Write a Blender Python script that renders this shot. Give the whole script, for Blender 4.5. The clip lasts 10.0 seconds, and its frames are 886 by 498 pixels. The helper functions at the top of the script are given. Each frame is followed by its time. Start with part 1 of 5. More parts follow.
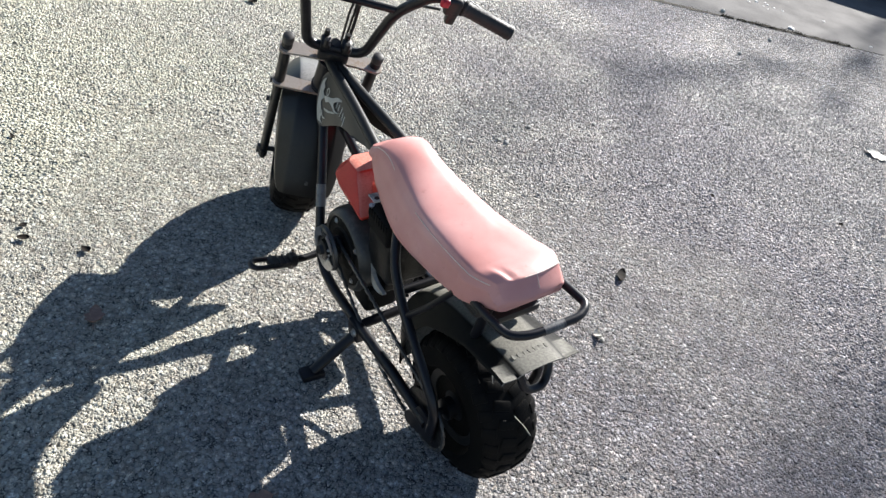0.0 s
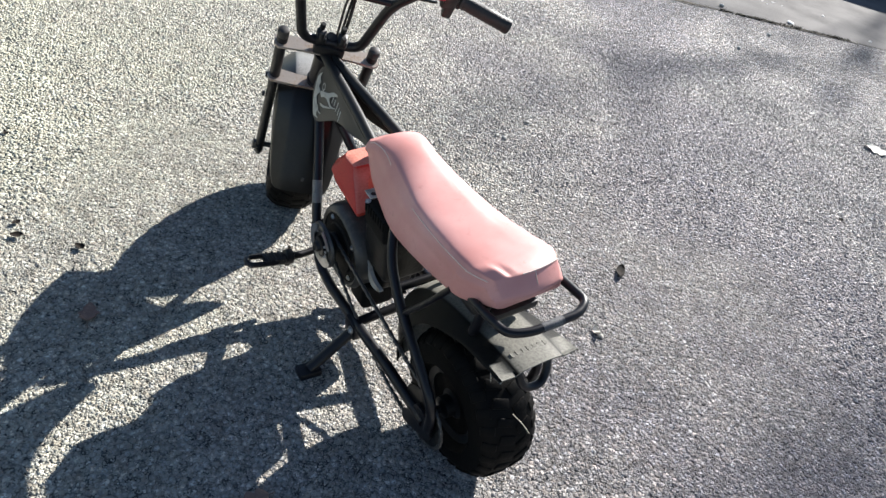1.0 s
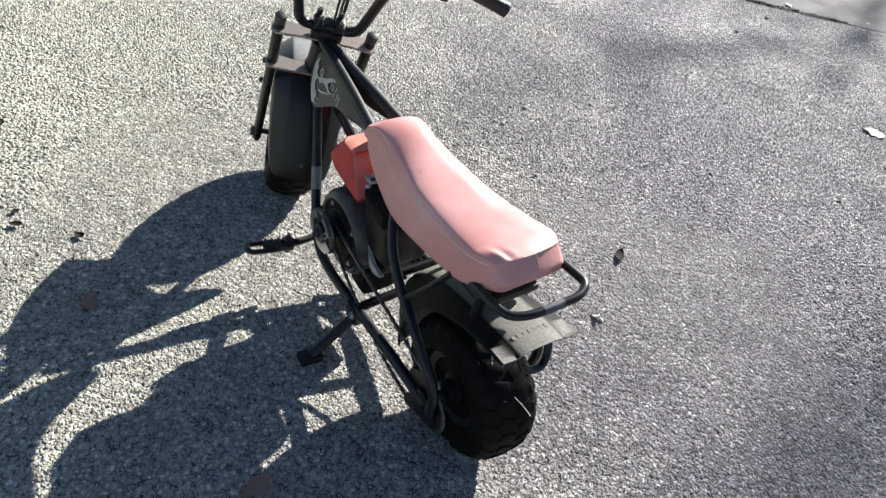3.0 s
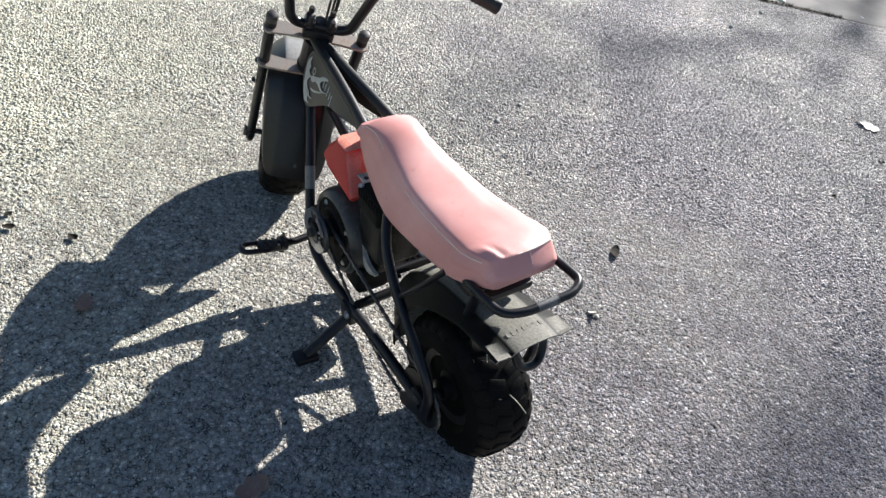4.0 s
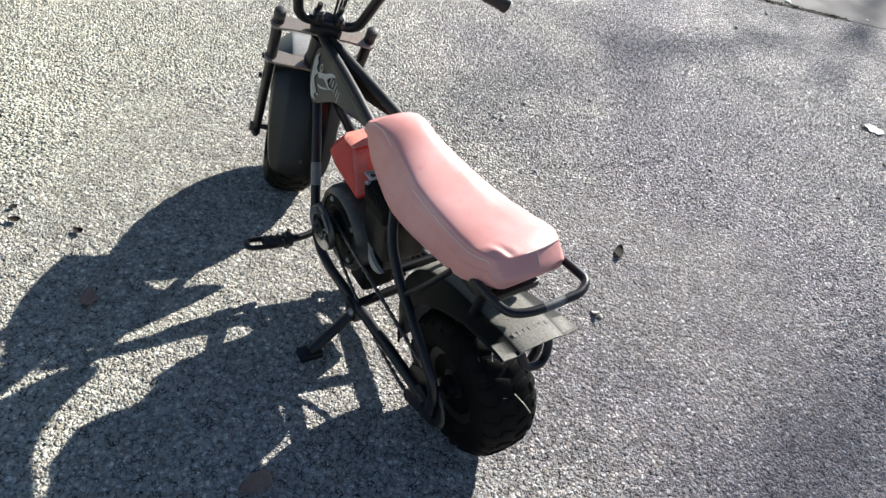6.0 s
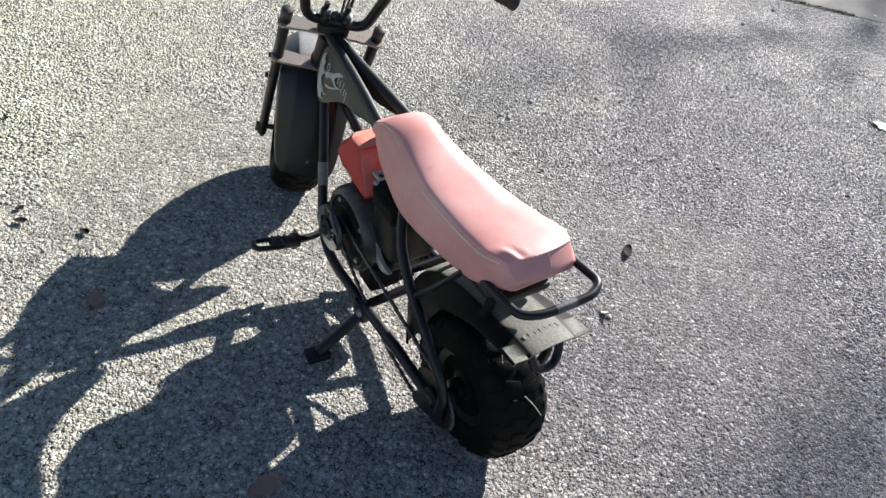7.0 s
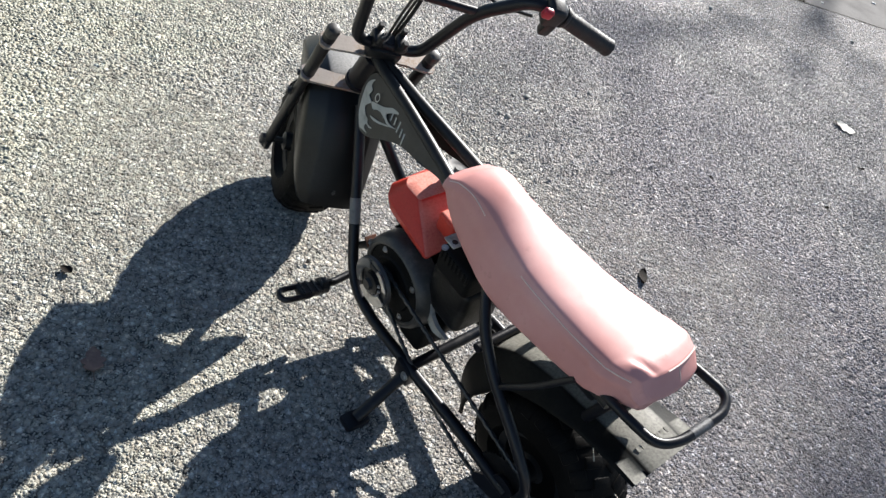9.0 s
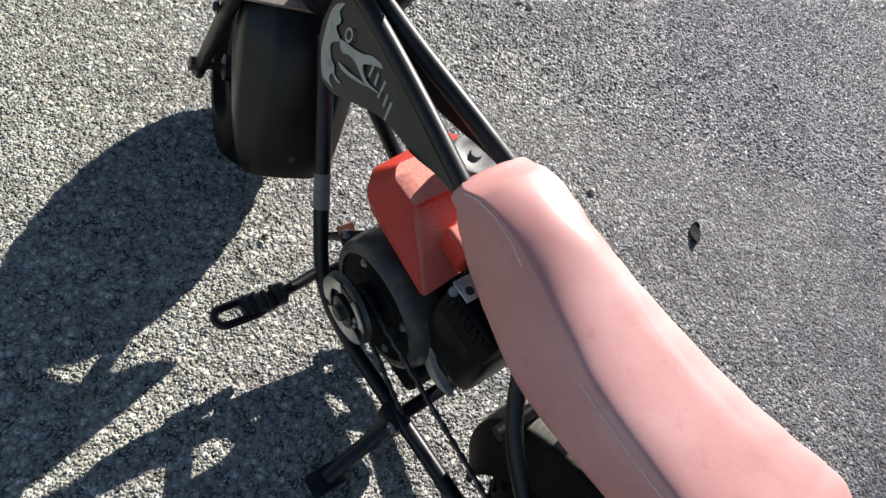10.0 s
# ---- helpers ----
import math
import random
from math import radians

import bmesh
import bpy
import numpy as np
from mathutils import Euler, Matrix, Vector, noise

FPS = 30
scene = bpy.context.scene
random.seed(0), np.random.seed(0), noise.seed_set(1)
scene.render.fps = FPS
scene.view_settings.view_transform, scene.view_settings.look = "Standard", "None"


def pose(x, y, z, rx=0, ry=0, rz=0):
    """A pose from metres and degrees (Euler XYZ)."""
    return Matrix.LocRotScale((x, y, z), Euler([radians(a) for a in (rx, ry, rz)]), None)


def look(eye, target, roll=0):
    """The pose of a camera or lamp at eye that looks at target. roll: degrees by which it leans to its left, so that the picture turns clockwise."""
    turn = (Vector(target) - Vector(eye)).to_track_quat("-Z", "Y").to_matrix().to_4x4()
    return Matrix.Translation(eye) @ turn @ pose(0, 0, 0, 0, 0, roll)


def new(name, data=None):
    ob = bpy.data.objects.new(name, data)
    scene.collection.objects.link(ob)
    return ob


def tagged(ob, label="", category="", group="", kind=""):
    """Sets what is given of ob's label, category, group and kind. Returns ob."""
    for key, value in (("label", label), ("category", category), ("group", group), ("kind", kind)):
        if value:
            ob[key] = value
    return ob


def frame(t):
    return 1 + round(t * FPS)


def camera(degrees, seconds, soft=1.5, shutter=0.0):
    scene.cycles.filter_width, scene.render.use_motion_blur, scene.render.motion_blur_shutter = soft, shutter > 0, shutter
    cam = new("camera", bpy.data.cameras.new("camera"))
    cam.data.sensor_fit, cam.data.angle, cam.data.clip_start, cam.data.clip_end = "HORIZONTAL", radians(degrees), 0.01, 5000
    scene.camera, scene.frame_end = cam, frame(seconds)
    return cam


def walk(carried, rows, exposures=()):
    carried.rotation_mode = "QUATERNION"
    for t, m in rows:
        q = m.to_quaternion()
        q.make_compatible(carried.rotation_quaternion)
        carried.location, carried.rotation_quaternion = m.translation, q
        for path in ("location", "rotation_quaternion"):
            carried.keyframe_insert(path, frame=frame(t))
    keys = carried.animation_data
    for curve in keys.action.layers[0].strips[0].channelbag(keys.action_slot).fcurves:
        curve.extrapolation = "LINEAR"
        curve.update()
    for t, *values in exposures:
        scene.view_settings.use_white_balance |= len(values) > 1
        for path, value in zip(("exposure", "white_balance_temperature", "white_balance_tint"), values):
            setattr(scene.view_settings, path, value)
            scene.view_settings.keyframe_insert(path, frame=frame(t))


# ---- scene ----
cam = camera(67.1, 10.0, soft=1.45)
PATH = [
    (0, (0.203, 0.234, 1.281), (0.34, 1.828, 0.081), 16.3),
    (0.5, (0.204, 0.245, 1.272), (0.338, 1.838, 0.071), 16.5),
    (1, (0.207, 0.247, 1.272), (0.35, 1.835, 0.064), 16.3),
    (1.5, (0.208, 0.243, 1.271), (0.358, 1.821, 0.052), 15.9),
    (2, (0.205, 0.239, 1.271), (0.361, 1.811, 0.045), 15.8),
    (2.5, (0.2, 0.24, 1.268), (0.355, 1.807, 0.035), 16.3),
    (4, (0.211, 0.243, 1.268), (0.376, 1.806, 0.031), 15.7),
    (4.5, (0.204, 0.242, 1.268), (0.374, 1.802, 0.028), 16.0),
    (5, (0.196, 0.247, 1.276), (0.369, 1.807, 0.036), 16.5),
    (5.5, (0.199, 0.244, 1.272), (0.367, 1.804, 0.031), 16.5),
    (7, (0.188, 0.257, 1.262), (0.344, 1.809, 0.011), 16.1),
    (7.2, (0.158, 0.264, 1.269), (0.308, 1.814, 0.023), 15.9),
    (7.5, (0.052, 0.276, 1.295), (0.21, 1.831, 0.048), 18.7),
    (7.8, (-0.093, 0.275, 1.309), (0.129, 1.856, 0.114), 21.4),
    (8, (-0.159, 0.274, 1.336), (0.156, 1.863, 0.164), 24.7),
    (8.2, (-0.191, 0.288, 1.323), (0.232, 1.902, 0.182), 26.8),
    (8.5, (-0.179, 0.364, 1.301), (0.291, 1.919, 0.135), 27.1),
    (8.7, (-0.170, 0.434, 1.266), (0.281, 1.932, 0.044), 26.5),
    (9, (-0.151, 0.531, 1.259), (0.298, 1.977, -0.048), 25.0),
    (9.2, (-0.147, 0.611, 1.235), (0.317, 2.043, -0.093), 25.1),
    (9.5, (-0.162, 0.78, 1.213), (0.349, 2.142, -0.159), 27.9),
    (9.7, (-0.164, 0.866, 1.197), (0.408, 2.160, -0.257), 30.3),
    (10, (-0.112, 1.023, 1.101), (0.439, 2.143, -0.462), 32.4),
]
walk(cam, [(t, look(eye, target, roll)) for t, eye, target, roll in PATH],
     exposures=[(0, 1.30), (8.5, 1.27), (9.2, 1.09), (10, 0.96)])

# ---- world and sun ----
AZ, EL = radians(60.0), radians(30.5)
SUN_DIR = Vector((math.cos(AZ) * math.cos(EL), math.sin(AZ) * math.cos(EL), math.sin(EL)))      # towards the sun
SUN_ELEV = math.asin(SUN_DIR.z)
world = bpy.data.worlds.new("world")
scene.world = world
world.use_nodes = True
wn = world.node_tree.nodes
sky = wn.new("ShaderNodeTexSky")
sky.sky_type = "NISHITA"
sky.sun_disc = False
sky.sun_elevation = SUN_ELEV
sky.dust_density = 0.2
sky.air_density = 0.85
sky.sun_rotation = math.atan2(SUN_DIR.x, SUN_DIR.y)
wn["Background"].inputs["Strength"].default_value = 0.053
world.node_tree.links.new(sky.outputs["Color"], wn["Background"].inputs["Color"])
sun_data = bpy.data.lights.new("sun", "SUN")
sun_data.energy = 5.0
sun_data.angle = radians(0.53)
sun_data.color = (1.0, 0.968, 0.925)
sun = new("sun", sun_data)
sun.matrix_world = look(SUN_DIR * 30, (0, 0, 0))


# ---- materials ----
def mat_new(name):
    m = bpy.data.materials.new(name)
    m.use_nodes = True
    nt = m.node_tree
    return m, nt, nt.nodes["Principled BSDF"]


def nd(nt, kind, **props):
    n = nt.nodes.new(kind)
    for key, value in props.items():
        if key in n.inputs:
            n.inputs[key].default_value = value
        else:
            setattr(n, key, value)
    return n


def ramp(nt, fac, stops):
    r = nt.nodes.new("ShaderNodeValToRGB")
    els = r.color_ramp.elements
    while len(els) < len(stops):
        els.new(0.5)
    for e, (p, c) in zip(els, stops):
        e.position = p
        e.color = (*c, 1) if len(c) == 3 else c
    nt.links.new(fac, r.inputs["Fac"])
    return r.outputs["Color"]


def mix(nt, fac, a, b, mode="MIX"):
    m = nt.nodes.new("ShaderNodeMix")
    m.data_type = "RGBA"
    m.blend_type = mode
    for sock, v in ((m.inputs[0], fac), (m.inputs[6], a), (m.inputs[7], b)):
        if isinstance(v, (int, float)):
            sock.default_value = v
        elif isinstance(v, tuple):
            sock.default_value = (*v, 1)
        else:
            nt.links.new(v, sock)
    return m.outputs[2]


def math_node(nt, op, a, b=None):
    m = nt.nodes.new("ShaderNodeMath")
    m.operation = op
    for sock, v in zip(m.inputs, (a, b)):
        if v is None:
            continue
        if isinstance(v, (int, float)):
            sock.default_value = v
        else:
            nt.links.new(v, sock)
    return m.outputs[0]


def surface(name, base, worn, rough=(0.35, 0.6), metal=0.0, scale=8.0, grain=180.0, bump=0.15, worn_at=(0.52, 0.72), dist=0.002,
            coat=0.0, specular=0.5, faded=None, faded_at=(0.86, 0.97), crown=False):
    """A paint, plastic or metal with stains at a large scale and grain at a fine one; faded paints sunlight, on the
    tank along with sun-bleaching, onto the faces that look up (or, with crown, all that do not look sideways).
    """
    m, nt, b = mat_new(name)
    co = nd(nt, "ShaderNodeTexCoord").outputs["Object"]
    big = nd(nt, "ShaderNodeTexNoise", Scale=scale, Detail=6.0, Roughness=0.62)
    fine = nd(nt, "ShaderNodeTexNoise", Scale=grain, Detail=3.0, Roughness=0.6)
    for n in (big, fine):
        nt.links.new(co, n.inputs["Vector"])
    wear = ramp(nt, big.outputs["Fac"], [(worn_at[0], (0, 0, 0)), (worn_at[1], (1, 1, 1))])
    wearf = math_node(nt, "MULTIPLY", wear, ramp(nt, fine.outputs["Fac"], [(0.3, (0.35,) * 3), (0.65, (1,) * 3)]))
    col = mix(nt, wearf, base, worn)
    col = mix(nt, 0.22, col, ramp(nt, fine.outputs["Fac"], [(0.25, (0.35,) * 3), (0.75, (1.0,) * 3)]), "MULTIPLY")
    # paler colour by facing: sunlight on tops and crowns is painted in here
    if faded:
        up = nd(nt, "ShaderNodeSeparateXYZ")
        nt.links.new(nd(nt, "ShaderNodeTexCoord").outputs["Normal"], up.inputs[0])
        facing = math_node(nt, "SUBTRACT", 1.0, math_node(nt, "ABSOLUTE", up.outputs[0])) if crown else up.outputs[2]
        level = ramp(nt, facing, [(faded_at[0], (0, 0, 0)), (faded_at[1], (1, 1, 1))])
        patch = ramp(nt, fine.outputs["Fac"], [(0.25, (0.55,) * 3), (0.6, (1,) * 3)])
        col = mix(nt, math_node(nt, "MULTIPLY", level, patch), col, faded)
    nt.links.new(col, b.inputs["Base Color"])
    rr = nd(nt, "ShaderNodeMapRange")
    rr.inputs["To Min"].default_value, rr.inputs["To Max"].default_value = rough
    nt.links.new(wearf, rr.inputs["Value"])
    nt.links.new(rr.outputs["Result"], b.inputs["Roughness"])
    b.inputs["Metallic"].default_value = metal
    b.inputs["Specular IOR Level"].default_value = specular
    b.inputs["Coat Weight"].default_value = coat
    bp = nd(nt, "ShaderNodeBump", Strength=bump, Distance=dist)
    nt.links.new(fine.outputs["Fac"], bp.inputs["Height"])
    nt.links.new(bp.outputs["Normal"], b.inputs["Normal"])
    return m


def paving_tint(nt, co, col):
    """Slow change of the paving from a yellowish grey to a darker purplish grey that paints in soft shade at higher x,
    with blotches.
    """
    split = nd(nt, "ShaderNodeSeparateXYZ")
    nt.links.new(co, split.inputs[0])
    blot = nd(nt, "ShaderNodeTexNoise", Scale=0.8, Detail=4.0, Roughness=0.6)
    nt.links.new(co, blot.inputs["Vector"])
    x = math_node(nt, "ADD", math_node(nt, "MULTIPLY", split.outputs[0], 0.22), math_node(nt, "MULTIPLY", blot.outputs["Fac"], 0.9))
    clump = nd(nt, "ShaderNodeTexNoise", Scale=26.0, Detail=3.0, Roughness=0.65)
    nt.links.new(co, clump.inputs["Vector"])
    col = mix(nt, 1.0, col, ramp(nt, clump.outputs["Fac"], [(0.34, (0.85, 0.83, 0.815)), (0.5, (1.0, 1.0, 1.0)), (0.68, (1.13, 1.13, 1.12))]), "MULTIPLY")
    # dark purplish stops carry soft tree shade in the colour, besides the paving's own tone
    return mix(nt, 1.0, col, ramp(nt, x, [(0.20, (1.04, 1.055, 0.90)), (0.48, (0.99, 0.975, 0.92)), (0.70, (0.675, 0.651, 0.692)), (0.84, (0.665, 0.643, 0.696)), (0.97, (0.82, 0.805, 0.81)), (1.05, (0.78, 0.765, 0.785)), (1.20, (0.62, 0.61, 0.63))]), "MULTIPLY")


def ground_material(name, light, dark, chip, bump, pale):
    """Chip-seal: crowded small stones of many greys, with worn and stained areas."""
    m, nt, b = mat_new(name)
    co = nd(nt, "ShaderNodeTexCoord").outputs["Object"]
    warp = nd(nt, "ShaderNodeTexNoise", Scale=1.0 / chip * 0.6, Detail=2.0)
    nt.links.new(co, warp.inputs["Vector"])
    v = nd(nt, "ShaderNodeTexVoronoi", Scale=1.0 / chip, Randomness=1.0)
    shift = nt.nodes.new("ShaderNodeVectorMath")
    shift.operation = "MULTIPLY_ADD"
    shift.inputs[1].default_value = (chip * 0.5,) * 3
    nt.links.new(warp.outputs["Color"], shift.inputs[0])
    nt.links.new(co, shift.inputs[2])
    nt.links.new(shift.outputs[0], v.inputs["Vector"])
    stone = nt.nodes.new("ShaderNodeSeparateColor")
    nt.links.new(v.outputs["Color"], stone.inputs[0])
    tone = ramp(nt, stone.outputs[0], [(0.0, dark), (0.25, tuple(0.5 * (a + c) for a, c in zip(light, dark))), (0.7, light), (1.0, pale)])
    hue = ramp(nt, stone.outputs[1], [(0.0, (1.0, 0.93, 0.86)), (0.5, (1, 1, 1)), (1.0, (0.90, 0.97, 1.05))])
    col = mix(nt, 1.0, tone, hue, "MULTIPLY")
    gap = ramp(nt, v.outputs["Distance"], [(0.30, (1, 1, 1)), (0.70, (0.42, 0.42, 0.425))])
    col = mix(nt, 1.0, col, gap, "MULTIPLY")
    area = nd(nt, "ShaderNodeTexNoise", Scale=0.9, Detail=5.0, Roughness=0.55)
    area2 = nd(nt, "ShaderNodeTexNoise", Scale=7.0, Detail=4.0, Roughness=0.6)
    for n in (area, area2):
        nt.links.new(co, n.inputs["Vector"])
    col = mix(nt, 1.0, col, ramp(nt, area.outputs["Fac"], [(0.3, (0.80, 0.80, 0.81)), (0.7, (1.10, 1.09, 1.06))]), "MULTIPLY")
    col = mix(nt, 1.0, col, ramp(nt, area2.outputs["Fac"], [(0.3, (0.84,) * 3), (0.7, (1.10,) * 3)]), "MULTIPLY")
    col = paving_tint(nt, co, col)
    nt.links.new(col, b.inputs["Base Color"])
    b.inputs["Roughness"].default_value = 0.85
    b.inputs["Specular IOR Level"].default_value = 0.3
    h = ramp(nt, v.outputs["Distance"], [(0.0, (1, 1, 1)), (0.35, (0.85,) * 3), (0.8, (0, 0, 0))])
    h2 = mix(nt, 0.5, h, v.outputs["Color"], "MULTIPLY")
    bp = nd(nt, "ShaderNodeBump", Strength=bump, Distance=chip * 0.8)
    nt.links.new(h2, bp.inputs["Height"])
    nt.links.new(bp.outputs["Normal"], b.inputs["Normal"])
    return m


M_GROUND = ground_material("chip_seal", (0.56, 0.545, 0.53), (0.10, 0.10, 0.10), 0.0120, 1.0, (0.95, 0.93, 0.90))
M_CONCRETE = surface("old_concrete", (0.18, 0.174, 0.170), (0.13, 0.125, 0.122), specular=0.05, rough=(0.8, 0.95), scale=3.0, grain=70.0, bump=0.5, dist=0.004, worn_at=(0.4, 0.7))
M_DIRT = surface("joint_dirt", (0.06, 0.05, 0.038), (0.15, 0.12, 0.075), rough=(0.9, 1.0), scale=12.0, grain=120.0, bump=0.8, dist=0.01)
M_WEED = surface("weed", (0.07, 0.10, 0.03), (0.20, 0.16, 0.07), rough=(0.6, 0.8), scale=20.0, grain=300.0)
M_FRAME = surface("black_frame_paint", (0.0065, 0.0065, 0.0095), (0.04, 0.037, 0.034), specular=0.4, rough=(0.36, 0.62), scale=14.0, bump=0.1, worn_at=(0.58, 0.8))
M_BLACK = surface("black_satin_metal", (0.009, 0.009, 0.010), (0.04, 0.036, 0.032), rough=(0.4, 0.7), scale=18.0, worn_at=(0.5, 0.75))
M_RUBBER = surface("tyre_rubber", (0.0042, 0.0039, 0.0037), (0.012, 0.0105, 0.009), specular=0.10, rough=(0.6, 0.85), scale=9.0, grain=260.0, bump=0.4, worn_at=(0.45, 0.75))
M_GRIP = surface("grip_rubber", (0.018, 0.018, 0.018), (0.05, 0.05, 0.048), rough=(0.55, 0.8), scale=25.0, grain=400.0, bump=0.3)
M_CLAMP = surface("dusty_clamp_plate", (0.46, 0.40, 0.35), (0.28, 0.19, 0.13), rough=(0.4, 0.7), metal=0.35, scale=30.0, grain=240.0, worn_at=(0.48, 0.62))
M_STEEL = surface("zinc_steel", (0.55, 0.55, 0.55), (0.25, 0.20, 0.16), rough=(0.28, 0.6), metal=0.9, scale=30.0, grain=260.0, worn_at=(0.5, 0.7))
M_PALECAST = surface("pale_weathered_casting", (0.46, 0.45, 0.42), (0.20, 0.185, 0.15), rough=(0.5, 0.75), metal=0.1, scale=40.0, grain=200.0, bump=0.3, worn_at=(0.5, 0.66))
M_STICKER = surface("scuffed_grey_sticker", (0.20, 0.20, 0.195), (0.10, 0.10, 0.095), rough=(0.5, 0.7), scale=50.0, grain=300.0, bump=0.05)
M_RUST = surface("rusty_steel", (0.16, 0.055, 0.028), (0.34, 0.20, 0.14), rough=(0.75, 0.95), scale=70.0, grain=300.0, bump=0.5)
M_TAPE = surface("scuffed_rail_paint", (0.05, 0.05, 0.055), (0.16, 0.16, 0.16), rough=(0.4, 0.6), scale=60.0, grain=300.0, worn_at=(0.4, 0.6))
M_DARKSTEEL = surface("oily_dark_steel", (0.10, 0.10, 0.10), (0.05, 0.045, 0.04), rough=(0.4, 0.7), metal=0.8, scale=30.0, grain=260.0)
M_CAP = surface("dull_grey_cap", (0.05, 0.046, 0.043), (0.11, 0.10, 0.09), rough=(0.45, 0.7), scale=40.0)
M_FILLER = surface("dusty_grey_plastic", (0.17, 0.165, 0.16), (0.30, 0.28, 0.26), rough=(0.5, 0.75), scale=45.0)
M_ENGINE = surface("oily_black_engine", (0.0055, 0.005, 0.005), (0.050, 0.046, 0.040), specular=0.3, rough=(0.35, 0.75), scale=26.0, grain=150.0, bump=0.45, worn_at=(0.52, 0.68))
M_SHROUD = surface("dusty_blower_cover", (0.050, 0.048, 0.045), (0.15, 0.138, 0.12), specular=0.4, rough=(0.34, 0.6), scale=16.0, grain=150.0, bump=0.2, worn_at=(0.46, 0.72))
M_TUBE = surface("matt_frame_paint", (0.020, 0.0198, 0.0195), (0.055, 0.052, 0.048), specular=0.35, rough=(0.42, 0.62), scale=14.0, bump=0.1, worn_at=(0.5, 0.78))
# near-black for the engine bay: the deep shade between its parts is put into the colour
M_SHADE_BLACK = surface("shade_matt_black", (0.004, 0.004, 0.0042), (0.013, 0.012, 0.010), specular=0.15, rough=(0.6, 0.85), scale=20.0, grain=160.0, bump=0.3, worn_at=(0.5, 0.75))
# sun glare on the top of the front mudguard is painted in as a pale tone
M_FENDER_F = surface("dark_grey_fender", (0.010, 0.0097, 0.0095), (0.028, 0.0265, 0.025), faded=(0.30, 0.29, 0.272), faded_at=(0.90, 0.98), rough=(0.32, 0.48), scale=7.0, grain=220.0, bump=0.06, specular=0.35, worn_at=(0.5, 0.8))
# sunlit crown and shaded flanks put into the colour: pale middle, near-black sides
M_FENDER_R = surface("lit_crown_grey_fender", (0.0045, 0.0044, 0.0038), (0.022, 0.021, 0.017), faded=(0.25, 0.242, 0.21), faded_at=(0.62, 0.85), crown=True, specular=0.12, rough=(0.5, 0.7), scale=9.0, grain=220.0, bump=0.15, worn_at=(0.42, 0.72))
M_GUSSET = surface("grey_gusset_paint", (0.026, 0.0255, 0.0245), (0.07, 0.066, 0.06), rough=(0.35, 0.6), scale=11.0, grain=220.0, bump=0.08)
M_DECAL = surface("pale_decal", (0.44, 0.445, 0.41), (0.27, 0.27, 0.24), rough=(0.45, 0.65), scale=35.0, grain=300.0, bump=0.05, worn_at=(0.55, 0.7))
# salmon tops: sun fading together with the sun's sheen, both put into the colour
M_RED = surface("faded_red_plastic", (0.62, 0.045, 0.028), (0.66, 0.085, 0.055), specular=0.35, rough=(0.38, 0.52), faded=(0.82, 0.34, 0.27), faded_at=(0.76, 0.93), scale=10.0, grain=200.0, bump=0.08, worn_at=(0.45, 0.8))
M_SWITCH = surface("red_switch", (0.42, 0.014, 0.035), (0.5, 0.05, 0.06), rough=(0.35, 0.5), scale=40.0)
M_WHITE = surface("white_lever_housing", (0.72, 0.72, 0.72), (0.5, 0.5, 0.48), rough=(0.3, 0.5), metal=0.3, scale=30.0)
M_THREAD = surface("pale_thread", (0.88, 0.70, 0.62), (0.80, 0.64, 0.56), rough=(0.8, 0.9), scale=60.0)
M_PIPING = surface("worn_piping", (0.78, 0.62, 0.56), (0.62, 0.34, 0.30), rough=(0.6, 0.8), scale=40.0)
M_CABLE = surface("black_cable", (0.014, 0.014, 0.014), (0.04, 0.04, 0.04), rough=(0.4, 0.6), scale=30.0)
M_LEAF = surface("dry_leaf", (0.27, 0.18, 0.145), (0.38, 0.27, 0.21), specular=0.15, rough=(0.8, 0.95), scale=60.0, grain=400.0, bump=0.4)
M_LEAF_PALE = surface("pale_dead_leaf", (0.74, 0.70, 0.62), (0.5, 0.43, 0.34), rough=(0.7, 0.9), scale=60.0, grain=400.0)
M_LEAF_DARK = surface("dark_leaf", (0.02, 0.016, 0.013), (0.05, 0.036, 0.028), specular=0.15, rough=(0.8, 0.95), scale=60.0, grain=400.0)


def vinyl():
    """Sun-faded pink seat vinyl: creases, pale rubbed areas, faint grime."""
    m, nt, b = mat_new("faded_pink_vinyl")
    co = nd(nt, "ShaderNodeTexCoord").outputs["Object"]
    big = nd(nt, "ShaderNodeTexNoise", Scale=7.0, Detail=5.0, Roughness=0.55)
    fine = nd(nt, "ShaderNodeTexVoronoi", Scale=650.0)
    grime = nd(nt, "ShaderNodeTexNoise", Scale=45.0, Detail=4.0, Roughness=0.65)
    for n in (big, fine, grime):
        nt.links.new(co, n.inputs["Vector"])
    col = ramp(nt, big.outputs["Fac"], [(0.3, (0.60, 0.262, 0.235)), (0.55, (0.66, 0.318, 0.292)), (0.75, (0.72, 0.40, 0.375))])
    col = mix(nt, ramp(nt, grime.outputs["Fac"], [(0.62, (0, 0, 0)), (0.8, (0.5,) * 3)]), col, (0.42, 0.17, 0.14))
    nt.links.new(col, b.inputs["Base Color"])
    b.inputs["Roughness"].default_value = 0.46
    b.inputs["Specular IOR Level"].default_value = 0.58
    hh = mix(nt, 0.3, fine.outputs["Distance"], grime.outputs["Fac"])
    bp = nd(nt, "ShaderNodeBump", Strength=0.12, Distance=0.001)
    nt.links.new(hh, bp.inputs["Height"])
    nt.links.new(bp.outputs["Normal"], b.inputs["Normal"])
    return m


